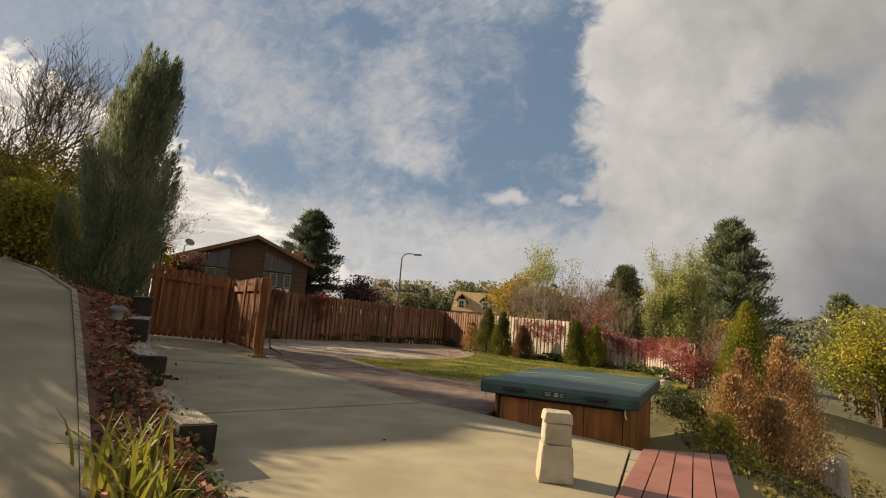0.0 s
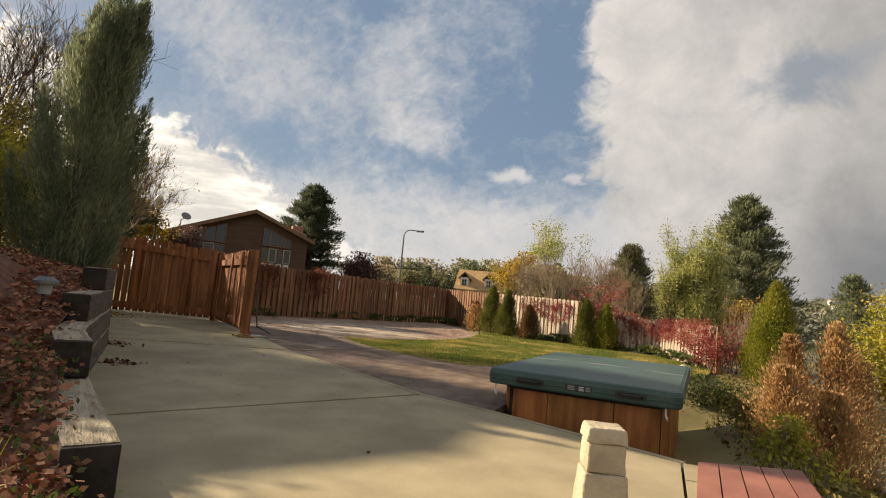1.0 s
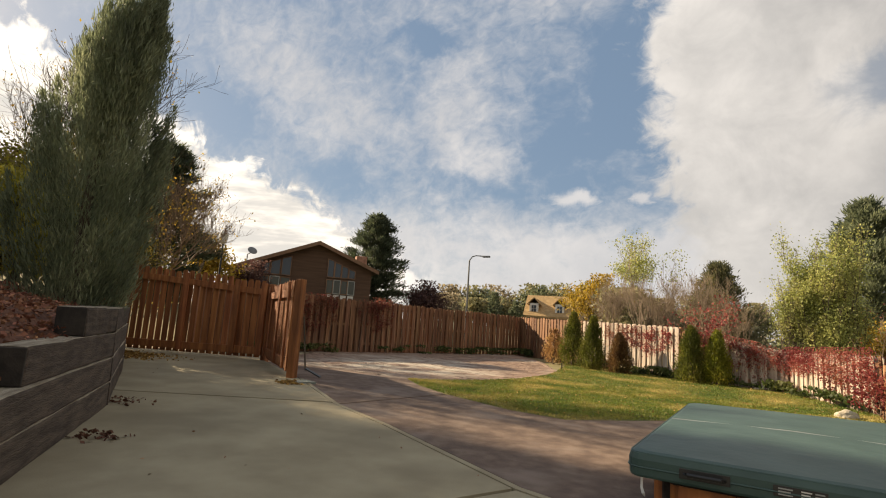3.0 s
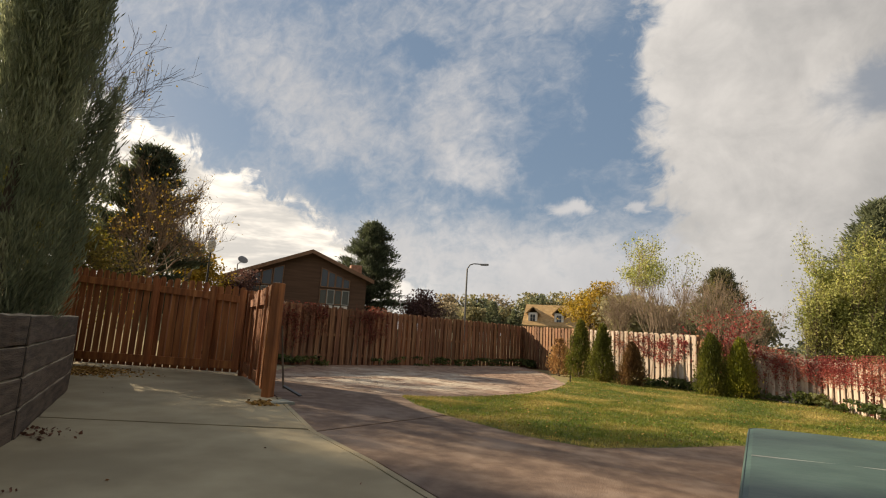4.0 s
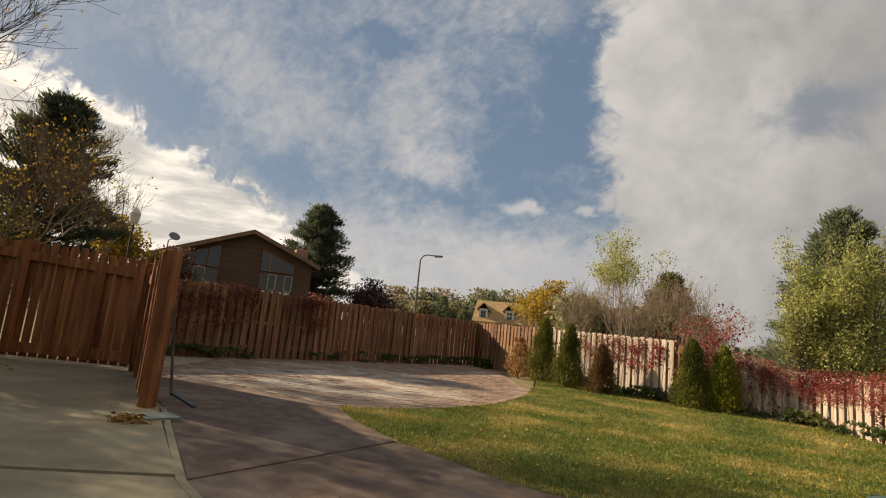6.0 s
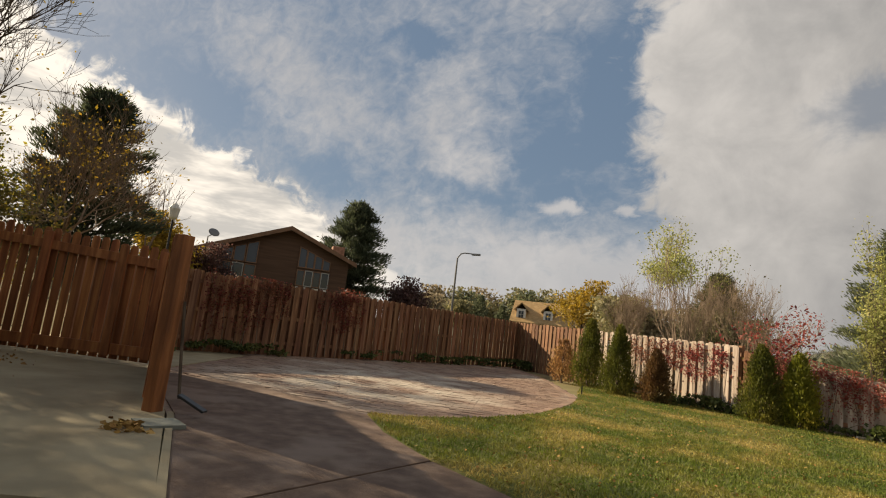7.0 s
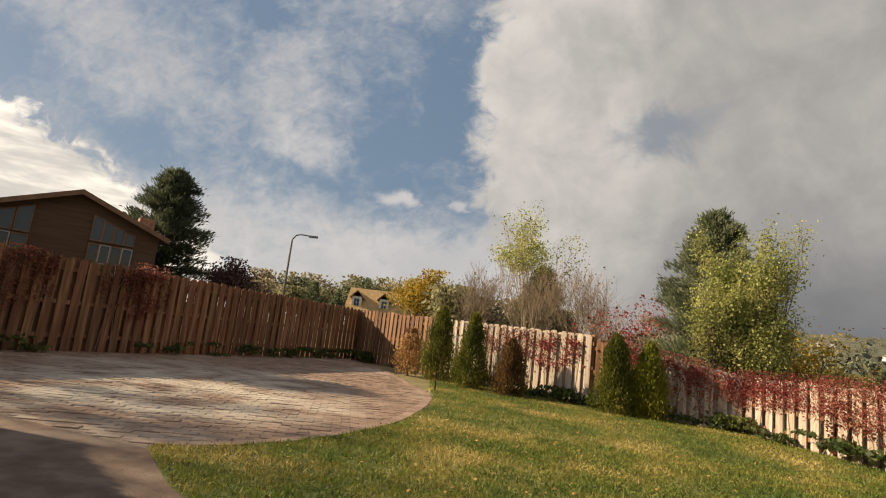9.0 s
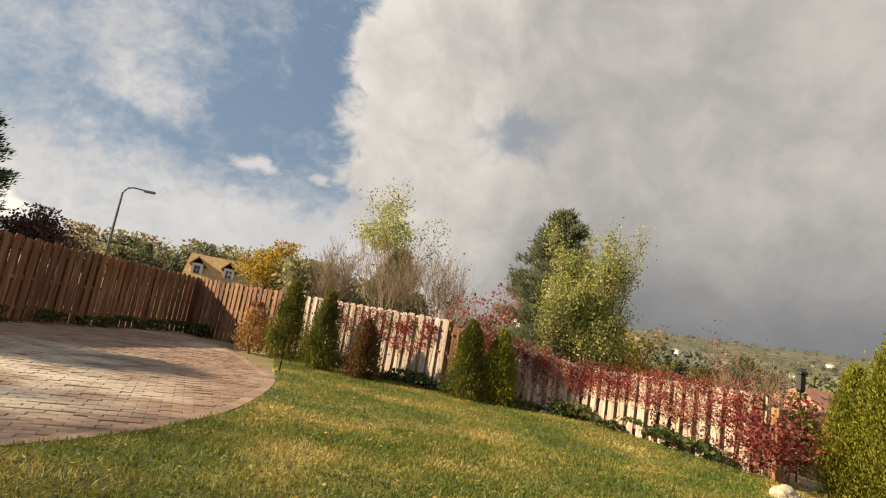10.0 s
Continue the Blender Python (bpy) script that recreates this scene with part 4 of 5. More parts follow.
for x, y, top_, r, sd in ((5.62, 16.15, 2.2, 0.5, 27), (5.45, 16.6, 1.65, 0.34, 28)):
    zg = height(x, y)
    columnar(x, y, zg, top_ - zg, r, "thuja_leaf", "tall yellow-green conical arborvitae by a fence end", n=42000, size=0.042, seed=sd, taper=0.72)
plumed(-6.15, 8.6, 0.95, 4.75, 0.95, "cypress_leaf", "tall feathery grey-green cypress on a mulched bank", n=76000)

for i, (x, y, zg, h, r) in enumerate([(4.3, 10.5, -0.5, 1.5, 0.34), (4.75, 10.3, -0.65, 1.85, 0.40), (5.15, 10.9, -0.8, 1.7, 0.36), (3.98, 9.6, -0.4, 1.05, 0.28), (4.5, 9.7, -0.6, 1.0, 0.34)]):
    columnar(x, y, zg, h, r, "rust_leaf", "dried rust-orange conifer shrub on a slope beside a deck", n=6000, size=0.045, seed=60 + i, taper=0.85, group="dried shrubs", tuft=0.05)

tree(4.95, 23.6, -0.1, 5.2, "lime_leaf", "lime-yellow leafy tree behind a fence", n=22000, size=0.06, seed=13, depth=4, kids=3, cloud=0.13, spread=0.22, stems=7, radius=0.05, up=0.55, trunk_f=0.34, fine=0.6, shoots=True)
for dx, dy, h, sd in ((-0.55, 0.1, 3.5, 114), (0.7, 0.3, 3.7, 115), (0.1, -0.3, 2.7, 116)):
    tree(4.95 + dx, 23.6 + dy, -0.1, h, "lime_leaf", "leafy yellow-green sucker shoots below a tree", n=8500, size=0.056, seed=sd, depth=3, kids=4, cloud=0.15, spread=0.3, stems=6, radius=0.03, up=0.4, trunk_f=0.3, fine=0.6, shoots=True)
tree(6.6, 24.6, -0.2, 2.6, "gold_leaf", "low golden shrub behind a fence", n=3000, size=0.09, seed=33, depth=3, cloud=0.22, spread=0.4, stems=4, radius=0.03)
pine(9.2, 36.0, -1.5, 10.4, 3.7, "pine_needle", "tall grey-green pine beyond a yellowing tree", seed=4, n=52000, size=0.24)
pine(-25.2, 46.0, 1.2, 10.1, 4.3, "dark_needle", "dark green pine behind a brown house", seed=6, n=42000, size=0.3, bare=0.04)
pine(-22.0, 21.5, 1.2, 8.1, 3.1, "dark_needle", "dark spruce behind a stained gate", seed=7, n=50000, size=0.23, bare=0.02, full=0.5)
tree(-0.35, 25.4, 0, 5.0, "lime_leaf", "thin half-bare tree with a yellow leafy top", n=4600, size=0.066, seed=14, depth=4, kids=3, cloud=0.15, spread=0.27, lean=(0.16, 0), drop=0.3, twig="twig", stems=3, radius=0.035, fine=0.6, above=0.66)
for x, y, h, sd in ((0.6, 27.5, 4.4, 15), (1.8, 28.2, 4.5, 16), (-1.6, 28.2, 4.3, 35), (3.0, 29.5, 4.0, 36)):
    tree(x, y, 0, h, "olive_leaf", "bare grey multi-stemmed tree behind a fence", n=260, size=0.07, seed=sd, depth=4, kids=4, cloud=0.15, twig="twig", stems=4, spread=0.3, radius=0.03, fine=0.5)
pine(4.2, 67.0, -0.6, 10.6, 5.6, "dull_needle", "dull brownish-green conifer behind bare trees", seed=9, n=26000, size=0.36, bare=0.03, full=0.8)
tree(1.65, 23.1, -0.1, 2.6, "crimson_leaf", "crimson creeper bush rising over a fence", n=1500, size=0.07, seed=17, depth=3, cloud=0.13, stems=3, fine=0.6, name="creeper_bush", twig="twig", spread=0.45)
tree(-16.8, 13.1, 1.2, 9.4, "gold_leaf", "large bare tree with a few last leaves", n=450, size=0.08, seed=18, depth=5, kids=4, cloud=0.12, twig="bark", spread=0.40, drop=0.75, stems=2, radius=0.11, fine=0.5)
tree(-14.3, 15.8, 1.0, 5.6, "gold_leaf", "bare branching tree above a gate", n=900, size=0.075, seed=44, depth=5, kids=4, cloud=0.12, twig="twig", spread=0.42, drop=0.6, stems=2, radius=0.06, fine=0.55)
# the five hedge shrubs are unseen, added to shade path and drive edge
for i, (x, y, h, leaf, lab) in enumerate([(-9.6, 9.3, 2.0, "yellow_green_leaf", "yellow-green autumn shrub on a bank"), (-11.6, 9.2, 2.5, "olive_leaf", "olive autumn shrub on a bank"),
                                          (-12.9, 11.6, 3.9, "olive_leaf", "olive-green tree overhanging a gate"), (-14.6, 13.0, 3.3, "yellow_green_leaf", "yellowing tree beside a gate"),
                                          (-6.9, 5.0, 2.2, "olive_leaf", "dark olive hedge shrub out of view, added to shade a path"), (-7.7, 6.5, 1.5, "olive_leaf", "dark olive hedge shrub out of view, added to shade a path"), (-5.5, 3.9, 2.0, "olive_leaf", "dark olive hedge shrub out of view, added to shade a path"), (-4.1, 2.9, 1.8, "olive_leaf", "dark olive hedge shrub out of view, added to shade a path"), (-2.8, 1.9, 1.8, "olive_leaf", "dark olive hedge shrub out of view, added to shade a path"), (-13.7, 14.0, 3.3, "olive_leaf", "olive-green tree above a gate"), (-15.6, 14.2, 3.8, "yellow_green_leaf", "yellowing tree above a gate"), (-9.9, 9.5, 2.1, "yellow_green_leaf", "dense yellow-green tree beside a garden path"), (-12.4, 10.4, 2.9, "yellow_green_leaf", "yellowing tree beside a garden path")]):
    tree(x, y, height(x, y), h, leaf, lab, n=9000, size=0.08, seed=70 + i, stems=5, depth=3, cloud=0.26, name="shrub", trunk_f=0.35, radius=0.04)
tree(-28.0, 30.0, 1.4, 4.4, "gold_leaf", "golden autumn tree behind a fence", n=6000, size=0.2, seed=23, stems=3, depth=3, cloud=0.4)
tree(-27.2, 28.2, 1.4, 6.6, "gold_leaf", "slim bare tree behind a fence", n=0, seed=24, depth=4, twig="twig", spread=0.25, stems=2)
tree(-19.4, 45.5, 1.0, 3.8, "purple_leaf", "round purple-leaved tree behind a fence", n=7000, size=0.18, seed=25, stems=3, depth=3, cloud=0.42)
tree(-8.7, 67.0, 0.5, 7.2, "gold_leaf", "golden tree in front of a tan house", n=7000, size=0.26, seed=26, stems=3, depth=3, cloud=0.6)
tree(-26.4, 32.2, 1.0, 3.6, "purple_leaf", "dull purple shrub beside a brown house", n=6500, size=0.16, seed=28, stems=4, depth=3, cloud=0.35, name="shrub")

# stands outside every view, added for the shadow it throws over the drive
pine(-25.5, 11.6, 1.2, 14.0, 3.2, "dark_needle", "tall dark spruce out of view, added to shade a drive", seed=71, n=18000, size=0.3, bare=0.03, full=0.8)

# further woods between the houses and along the valley
rngw = random.Random(9)
tree(8.6, 17.0, height(8.6, 17.0), 2.2 - height(8.6, 17.0), "yellow_green_leaf", "yellow-green tree on the slope below a yard", n=11000, size=0.075, seed=81, stems=3, depth=3, cloud=0.3)
pine(22.5, 57.5, -3.0, 10.0, 3.6, "pine_needle", "grey-green pine on a valley slope", seed=82, n=9000, size=0.36)
WOODS = [(-23, 74, 6.4, "pine_needle"), (-20.5, 76, 5.4, "pine_needle"), (-26, 76, 5.0, "hazy_olive_leaf"), (-28, 70, 5.2, "hazy_dry_leaf"), (-17, 90, 8.6, "hazy_olive_leaf"), (-13, 92, 9.2, "hazy_olive_leaf"),
         (-9, 94, 8.6, "yellow_green_leaf"), (-4.5, 60, 5.6, "hazy_olive_leaf"), (-6, 88, 9.4, "pine_needle"), (-1.5, 62, 5.0, "hazy_dry_leaf"), (4, 66, 5.0, "hazy_olive_leaf")]
for i, (x, y, h, leaf) in enumerate(WOODS):
    if leaf == "pine_needle":
        pine(x, y, 0, h, h * 0.32, leaf, "distant grey-green conifer among houses", seed=100 + i, n=3500, size=0.4)
    else:
        tree(x, y, 0, h, leaf, "distant round autumn tree among houses", n=2600, size=0.42, seed=100 + i, stems=3, depth=2, cloud=0.75)
for i in range(26):
    x = -34 + i * 1.75 + rngw.uniform(-0.8, 0.8)
    y = 96 + rngw.uniform(-6, 10) + (0 if x > -20 else -8)
    h = rngw.uniform(5.5, 9.0)
    leaf = ("hazy_olive_leaf", "hazy_dry_leaf", "hazy_olive_leaf", "pine_needle", "hazy_dry_leaf")[i % 5]
    tree(x, y, 0, h, leaf, "hazy autumn tree in a distant row", n=1500, size=0.5, seed=200 + i, stems=3, depth=2, cloud=0.8)
VALLEY = []
for k in range(150):
    d, a = 26 + 190 * rngw.random() ** 1.3, radians(rngw.uniform(-8, 62))
    VALLEY.append((d * math.cos(a) + 4, d * math.sin(a) + 10))
far_leaf = np.random.default_rng(31)
for leaf, count, lab in (("hazy_needle", 620, "distant dark conifers over a valley slope"), ("hazy_olive", 720, "distant olive trees over a valley slope"), ("hazy_dry", 260, "distant bare brown trees over a valley slope")):
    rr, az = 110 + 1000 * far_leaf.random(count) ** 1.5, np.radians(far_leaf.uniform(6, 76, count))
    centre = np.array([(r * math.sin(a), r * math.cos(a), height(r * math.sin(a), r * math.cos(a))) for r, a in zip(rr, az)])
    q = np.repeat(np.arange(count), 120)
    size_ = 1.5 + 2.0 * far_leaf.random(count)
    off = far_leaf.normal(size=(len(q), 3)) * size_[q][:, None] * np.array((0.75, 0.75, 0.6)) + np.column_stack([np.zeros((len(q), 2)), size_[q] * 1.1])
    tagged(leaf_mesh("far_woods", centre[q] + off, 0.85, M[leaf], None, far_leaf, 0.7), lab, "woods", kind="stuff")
protos = {}
for i, (x, y) in enumerate(VALLEY):
    kind = ("pine_needle", "olive_leaf", "gold_leaf", "pine_needle", "olive_leaf", "yellow_green_leaf")[i % 6]
    if math.hypot(x - 9, y - 36) < 6 or x < 11 or math.hypot(x - 27.5, y - 37) < 8:
        continue
    zg = height(x, y)
    if kind not in protos:
        if kind == "pine_needle":
            protos[kind] = pine(x, y, zg, 6.0, 2.0, kind, "valley conifer on a slope", seed=140 + i, n=5000, size=0.32)
        else:
            protos[kind] = tree(x, y, zg, 4.6, kind, "valley autumn tree on a slope", n=4500, size=0.26, seed=140 + i, stems=3, depth=3, cloud=0.45)
    else:
        copy_thing(protos[kind], pose(x, y, zg, 0, 0, rngw.uniform(0, 360)))
# ---- houses, lamps ----
def gabled(name, m, wl, wr, d, h, rise, wall, roof, label, over=0.5):
    """A house with its gable wall toward local -y; walls, roof slabs and fascia are parts. wl, wr: from the ridge to either side."""
    t = thing(name, m, label, "house")
    slope, top = rise / wl, h + rise

    def slab(pts, y0, y1):
        bm = bmesh.new()
        a = [bm.verts.new((x, y0, z)) for x, z in pts]
        b = [bm.verts.new((x, y1, z)) for x, z in pts]
        bm.faces.new(a)
        bm.faces.new(b[::-1])
        for i in range(len(pts)):
            k = (i + 1) % len(pts)
            bm.faces.new((a[i], b[i], b[k], a[k]))
        bmesh.ops.recalc_face_normals(bm, faces=bm.faces)
        return bm

    part("wall", slab([(-wl, 0), (wr, 0), (wr, top - slope * wr), (0, top), (-wl, h)], 0, d), wall, t)
    for x1 in (-wl - over, wr + over):
        z1 = top - slope * abs(x1)
        r = part("roof", slab([(0, top + 0.05), (x1, z1 + 0.05), (x1, z1 + 0.2), (0, top + 0.2)], -over, d + over), roof, t)
        part("fascia", slab([(0, top - 0.06), (x1, z1 - 0.06), (x1, z1 + 0.23), (0, top + 0.23)], -over - 0.06, -over - 0.01), M["fascia"], r)
    return t


def window(parent, x, z, w, h, slant=0.0, frame_mat="fascia", bars=1):
    """A window in the wall y = 0: pane, frame, mullions; slant lifts its top right corner."""
    def strip(pts, y0, y1):
        bm = bmesh.new()
        a = [bm.verts.new((px, y0, pz)) for px, pz in pts]
        b = [bm.verts.new((px, y1, pz)) for px, pz in pts]
        bm.faces.new(a)
        bm.faces.new(b[::-1])
        for i in range(len(pts)):
            j = (i + 1) % len(pts)
            bm.faces.new((a[i], b[i], b[j], a[j]))
        bmesh.ops.recalc_face_normals(bm, faces=bm.faces)
        return bm
    tl, tr = z + h, z + h + slant
    o = part("window", strip([(x, z), (x + w, z), (x + w, tr), (x, tl)], -0.03, 0.02), M["glass"], parent)
    e = 0.06
    for pts in ([(x - e, z - e), (x + w + e, z - e), (x + w + e, z), (x - e, z)], [(x - e, tl), (x + w + e, tr), (x + w + e, tr + e), (x - e, tl + e)],
                [(x - e, z), (x, z), (x, tl), (x - e, tl)], [(x + w, z), (x + w + e, z), (x + w + e, tr), (x + w, tr)]):
        part("window_frame", strip(pts, -0.10, -0.028), M[frame_mat], o)
    for k in range(1, bars + 1):
        q = x + w * k / (bars + 1)
        part("mullion", strip([(q - 0.04, z), (q + 0.04, z), (q + 0.04, tl + slant * k / (bars + 1)), (q - 0.04, tl + slant * k / (bars + 1))], -0.09, -0.029), M[frame_mat], o)
    return o


house = gabled("house", pose(-24.9, 37.3, 0.6, 0, 0, 43), 6.0, 4.3, 12, 3.75, 2.4, M["siding"], M["roof"], "brown wooden two-storey house with a wide gable")
for k in range(3):
    x0 = -4.15 + 0.78 * k
    window(house, x0, 2.0, 0.62, 1.35, bars=0, frame_mat="grey" if k == 1 else "fascia")
    window(house, x0, 3.56, 0.62, 0.58 + 0.31 * k, 0.25, bars=0)
for k in range(4):
    x0 = 0.85 + 0.56 * k
    window(house, x0, 2.45, 0.44, 1.0, frame_mat="grey" if k % 2 else "fascia", bars=0)
    part("panel", boxed(x0, x0 + 0.44, -0.06, -0.005, 1.95, 2.33, 0.01), M["white"], house, "white panel under a window")
    window(house, x0, 3.72, 0.44, 1.36 - 0.22 * k, -0.17, bars=0)
part("chimney", boxed(3.4, 4.3, 2.6, 3.5, 3.0, 5.9, 0.03), M["brick"], house)
dish = thing("satellite_dish", pose(-28.45, 33.55, 4.6), "grey round satellite dish on a roof edge", "satellite dish")
part("mast", tube(bmesh.new(), [(0, 0, 0), (0, 0, 0.8), (0.25, 0.2, 1.0)], [0.04, 0.04, 0.04], 6), M["steel"], dish)
bm = bmesh.new()
bmesh.ops.create_uvsphere(bm, u_segments=18, v_segments=10, radius=0.36)
for v in bm.verts:
    v.co.z = v.co.z * 0.16
o = part("reflector", bm, M["steel"], dish)
o.matrix_basis = pose(0.25, 0.2, 1.12, 50, 12, 55)

# unseen two-storey house on the drive's west side, added to shade it
shade_house = thing("house", pose(-21.0, 2.6, 0.9), "unseen tan stucco house with a brown hipped roof, added to shade the drive", "house")
part("wall", boxed(0, 7.4, 0, 6.2, -1.2, 4.3, 0.02), M["stucco"], shade_house)
bm = bmesh.new()
lo = [bm.verts.new(p) for p in ((-0.6, -0.6, 4.2), (8.0, -0.6, 4.2), (8.0, 6.6, 4.2), (-0.6, 6.6, 4.2))]
hi = [bm.verts.new((3.7, 5.3, 6.6)), bm.verts.new((3.7, 6.6, 6.6)), bm.verts.new((7.6, 5.3, 6.4)), bm.verts.new((7.6, 6.6, 6.4))]
for f in ((0, 1, 6, 4), (1, 2, 7, 6), (4, 6, 7, 5), (3, 0, 4, 5), (2, 3, 5, 7), (3, 2, 1, 0)):
    bm.faces.new([(lo + hi)[i] for i in f])
part("roof", bm, M["roof"], shade_house)

tan = thing("house", pose(-13.7, 79.0, 0, 0, 0, 9), "tan house with a broad shingle roof and a white dormer", "house")
part("wall", boxed(-5.6, 5.6, 0, 9, -0.5, 3.6), M["stucco"], tan)
bm = bmesh.new()
sec = [(-0.7, 3.4), (4.5, 6.6), (9.7, 3.4), (9.7, 3.15), (4.5, 6.3), (-0.7, 3.15)]
a = [bm.verts.new((-6.3, y, z)) for y, z in sec]
b = [bm.verts.new((6.3, y, z)) for y, z in sec]
bm.faces.new(a)
bm.faces.new(b[::-1])
for i in range(6):
    bm.faces.new((a[i], b[i], b[(i + 1) % 6], a[(i + 1) % 6]))
bmesh.ops.recalc_face_normals(bm, faces=bm.faces)
roof2 = part("roof", bm, M["tan_roof"], tan)
for dx in (-4.9, -1.3):
    d = part("dormer", boxed(dx - 0.62, dx + 0.62, 0.3, 3.2, 3.6, 5.2), M["white"], tan)
    bm = bmesh.new()
    sec = [(-0.95, 5.1), (0, 6.05), (0.95, 5.1), (0.95, 4.95), (0, 5.9), (-0.95, 4.95)]
    a = [bm.verts.new((dx + x, 0.05, z)) for x, z in sec]
    b = [bm.verts.new((dx + x, 3.6, z)) for x, z in sec]
    bm.faces.new(a)
    bm.faces.new(b[::-1])
    for i in range(6):
        bm.faces.new((a[i], b[i], b[(i + 1) % 6], a[(i + 1) % 6]))
    bmesh.ops.recalc_face_normals(bm, faces=bm.faces)
    part("dormer_roof", bm, M["tan_roof"], d)
    for q in ((-0.32, -0.03), (0.03, 0.32)):
        for zz in ((3.95, 4.4), (4.45, 4.9)):
            part("pane", boxed(dx + q[0], dx + q[1], 0.26, 0.297, *zz), M["glass"], d)

lamp = thing("street_lamp", pose(-16.6, 48.2, 0.2), "tall grey street lamp with a curved arm", "street lamp")
part("pole", tube(bmesh.new(), [(0, 0, -0.5), (0, 0, 4), (0, 0, 6.9), (0.25, 0, 7.25), (0.6, 0, 7.35), (1.35, 0, 7.3)], [0.11, 0.09, 0.07, 0.06, 0.05, 0.05], 8), M["steel"], lamp)
part("lamp_head", boxed(1.25, 1.95, -0.12, 0.12, 7.18, 7.34, 0.04), M["steel"], lamp)
pl = thing("post_lamp", pose(-23.4, 26.6, 1.0), "black post lamp with a pale lantern", "street lamp")
part("pole", tube(bmesh.new(), [(0, 0, -0.5), (0, 0, 3.7), (0, 0, 4.0)], [0.07, 0.05, 0.05], 8), M["black"], pl)
part("lantern", tube(bmesh.new(), [(0, 0, 3.98), (0, 0, 4.1), (0, 0, 4.55), (0, 0, 4.75), (0, 0, 4.85)], [0.08, 0.2, 0.26, 0.14, 0.03], 10), M["white"], pl)
red = thing("house", pose(27.5, 38.0, -2.2, 0, 0, 20), "low house with a red tiled roof in the valley", "house")
part("wall", boxed(-4.5, 4.5, -3, 3, -5.5, 2.0), M["stucco"], red)
bm = bmesh.new()
lo = [bm.verts.new(p) for p in ((-5.1, -3.6, 1.9), (5.1, -3.6, 1.9), (5.1, 3.6, 1.9), (-5.1, 3.6, 1.9))]
hi = [bm.verts.new((-2.2, 0, 4.0)), bm.verts.new((2.2, 0, 4.0))]
for f in ((0, 1, 5, 4), (2, 3, 4, 5)):
    bm.faces.new([(lo + hi)[i] for i in f])
bm.faces.new((lo[1], lo[2], hi[1]))
bm.faces.new((lo[3], lo[0], hi[0]))
bm.faces.new(lo[::-1])
part("roof", bm, M["red_roof"], red)

rngh = random.Random(4)
for i in range(34):
    a, d = radians(rngh.uniform(22, 72)), rngh.uniform(230, 760)
    x, y = d * math.cos(a), d * math.sin(a) + 10
    w, dd, h = rngh.uniform(7, 16), rngh.uniform(6, 9), rngh.uniform(2.5, 4)
    t = thing("house", pose(x, y, height(x, y), 0, 0, rngh.uniform(0, 90)), "distant pale house on a valley slope", "house", "valley houses")
    part("wall", boxed(-w / 2, w / 2, -dd / 2, dd / 2, -1, h), M["white"], t)
    bm = bmesh.new()
    sec = [(-dd / 2 - 0.5, h), (0, h + 1.8), (dd / 2 + 0.5, h)]
    aa = [bm.verts.new((-w / 2 - 0.4, q, z)) for q, z in sec]
    bb = [bm.verts.new((w / 2 + 0.4, q, z)) for q, z in sec]
    bm.faces.new(aa)
    bm.faces.new(bb[::-1])
    for j in range(3):
        bm.faces.new((aa[j], bb[j], bb[(j + 1) % 3], aa[(j + 1) % 3]))
    bmesh.ops.recalc_face_normals(bm, faces=bm.faces)
    part("roof", bm, M["roof"], t)

# ---- creeper and ivy ----
rngv = np.random.default_rng(31)


def creeper(name, a, b, lo, hi, n, leaf, label, size=0.043, off=0.13, side=-1, patchy=0.0, category="creeper", thick=0.06):
    """Leaves on the front of a fence between a and b, in hanging clumps. lo, hi: heights at both ends."""
    a, b = np.array(a), np.array(b)
    d = (b - a) / np.linalg.norm(b - a)
    nrm = np.array((-d[1], d[0])) * side
    clumps = max(8, n // 40)
    cu = rngv.random(clumps)
    cz = rngv.random(clumps) ** 0.7
    k = rngv.integers(0, clumps, n)
    u = np.clip(cu[k] + rngv.normal(size=n) * 0.12 / max(np.linalg.norm(b - a), 0.4), 0, 1)
    z = np.clip(cz[k] + rngv.normal(size=n) * 0.09, 0, 1.06)
    zz = (lo[0] + (lo[1] - lo[0]) * u) * (1 - z) + (hi[0] + (hi[1] - hi[0]) * u) * z
    o = off + np.abs(rngv.normal(size=n)) * thick
    p = np.stack([a[0] + (b - a)[0] * u + nrm[0] * o, a[1] + (b - a)[1] * u + nrm[1] * o, zz], 1)
    t = thing(name, pose(0, 0, 0), label, category)
    leaf_mesh("leaves", p, size, M[leaf], t, rngv, 0.75, -0.3)
    for i in range(5):
        f = (i + 0.5) / 5
        q = a + (b - a) * f + nrm * (off - 0.02)
        z0, z1 = lo[0] + (lo[1] - lo[0]) * f, hi[0] + (hi[1] - hi[0]) * f
        w = d * 0.12 * (-1) ** i
        part("vine_stem", tube(bmesh.new(), [(q[0], q[1], -0.02), (q[0] + w[0], q[1] + w[1], (z0 + z1) / 2), (q[0] - w[0], q[1] - w[1], z1)], [0.012, 0.009, 0.005], 4), M["twig"], t)
    return t


def on(p, q, f):
    return (p[0] + (q[0] - p[0]) * f, p[1] + (q[1] - p[1]) * f)


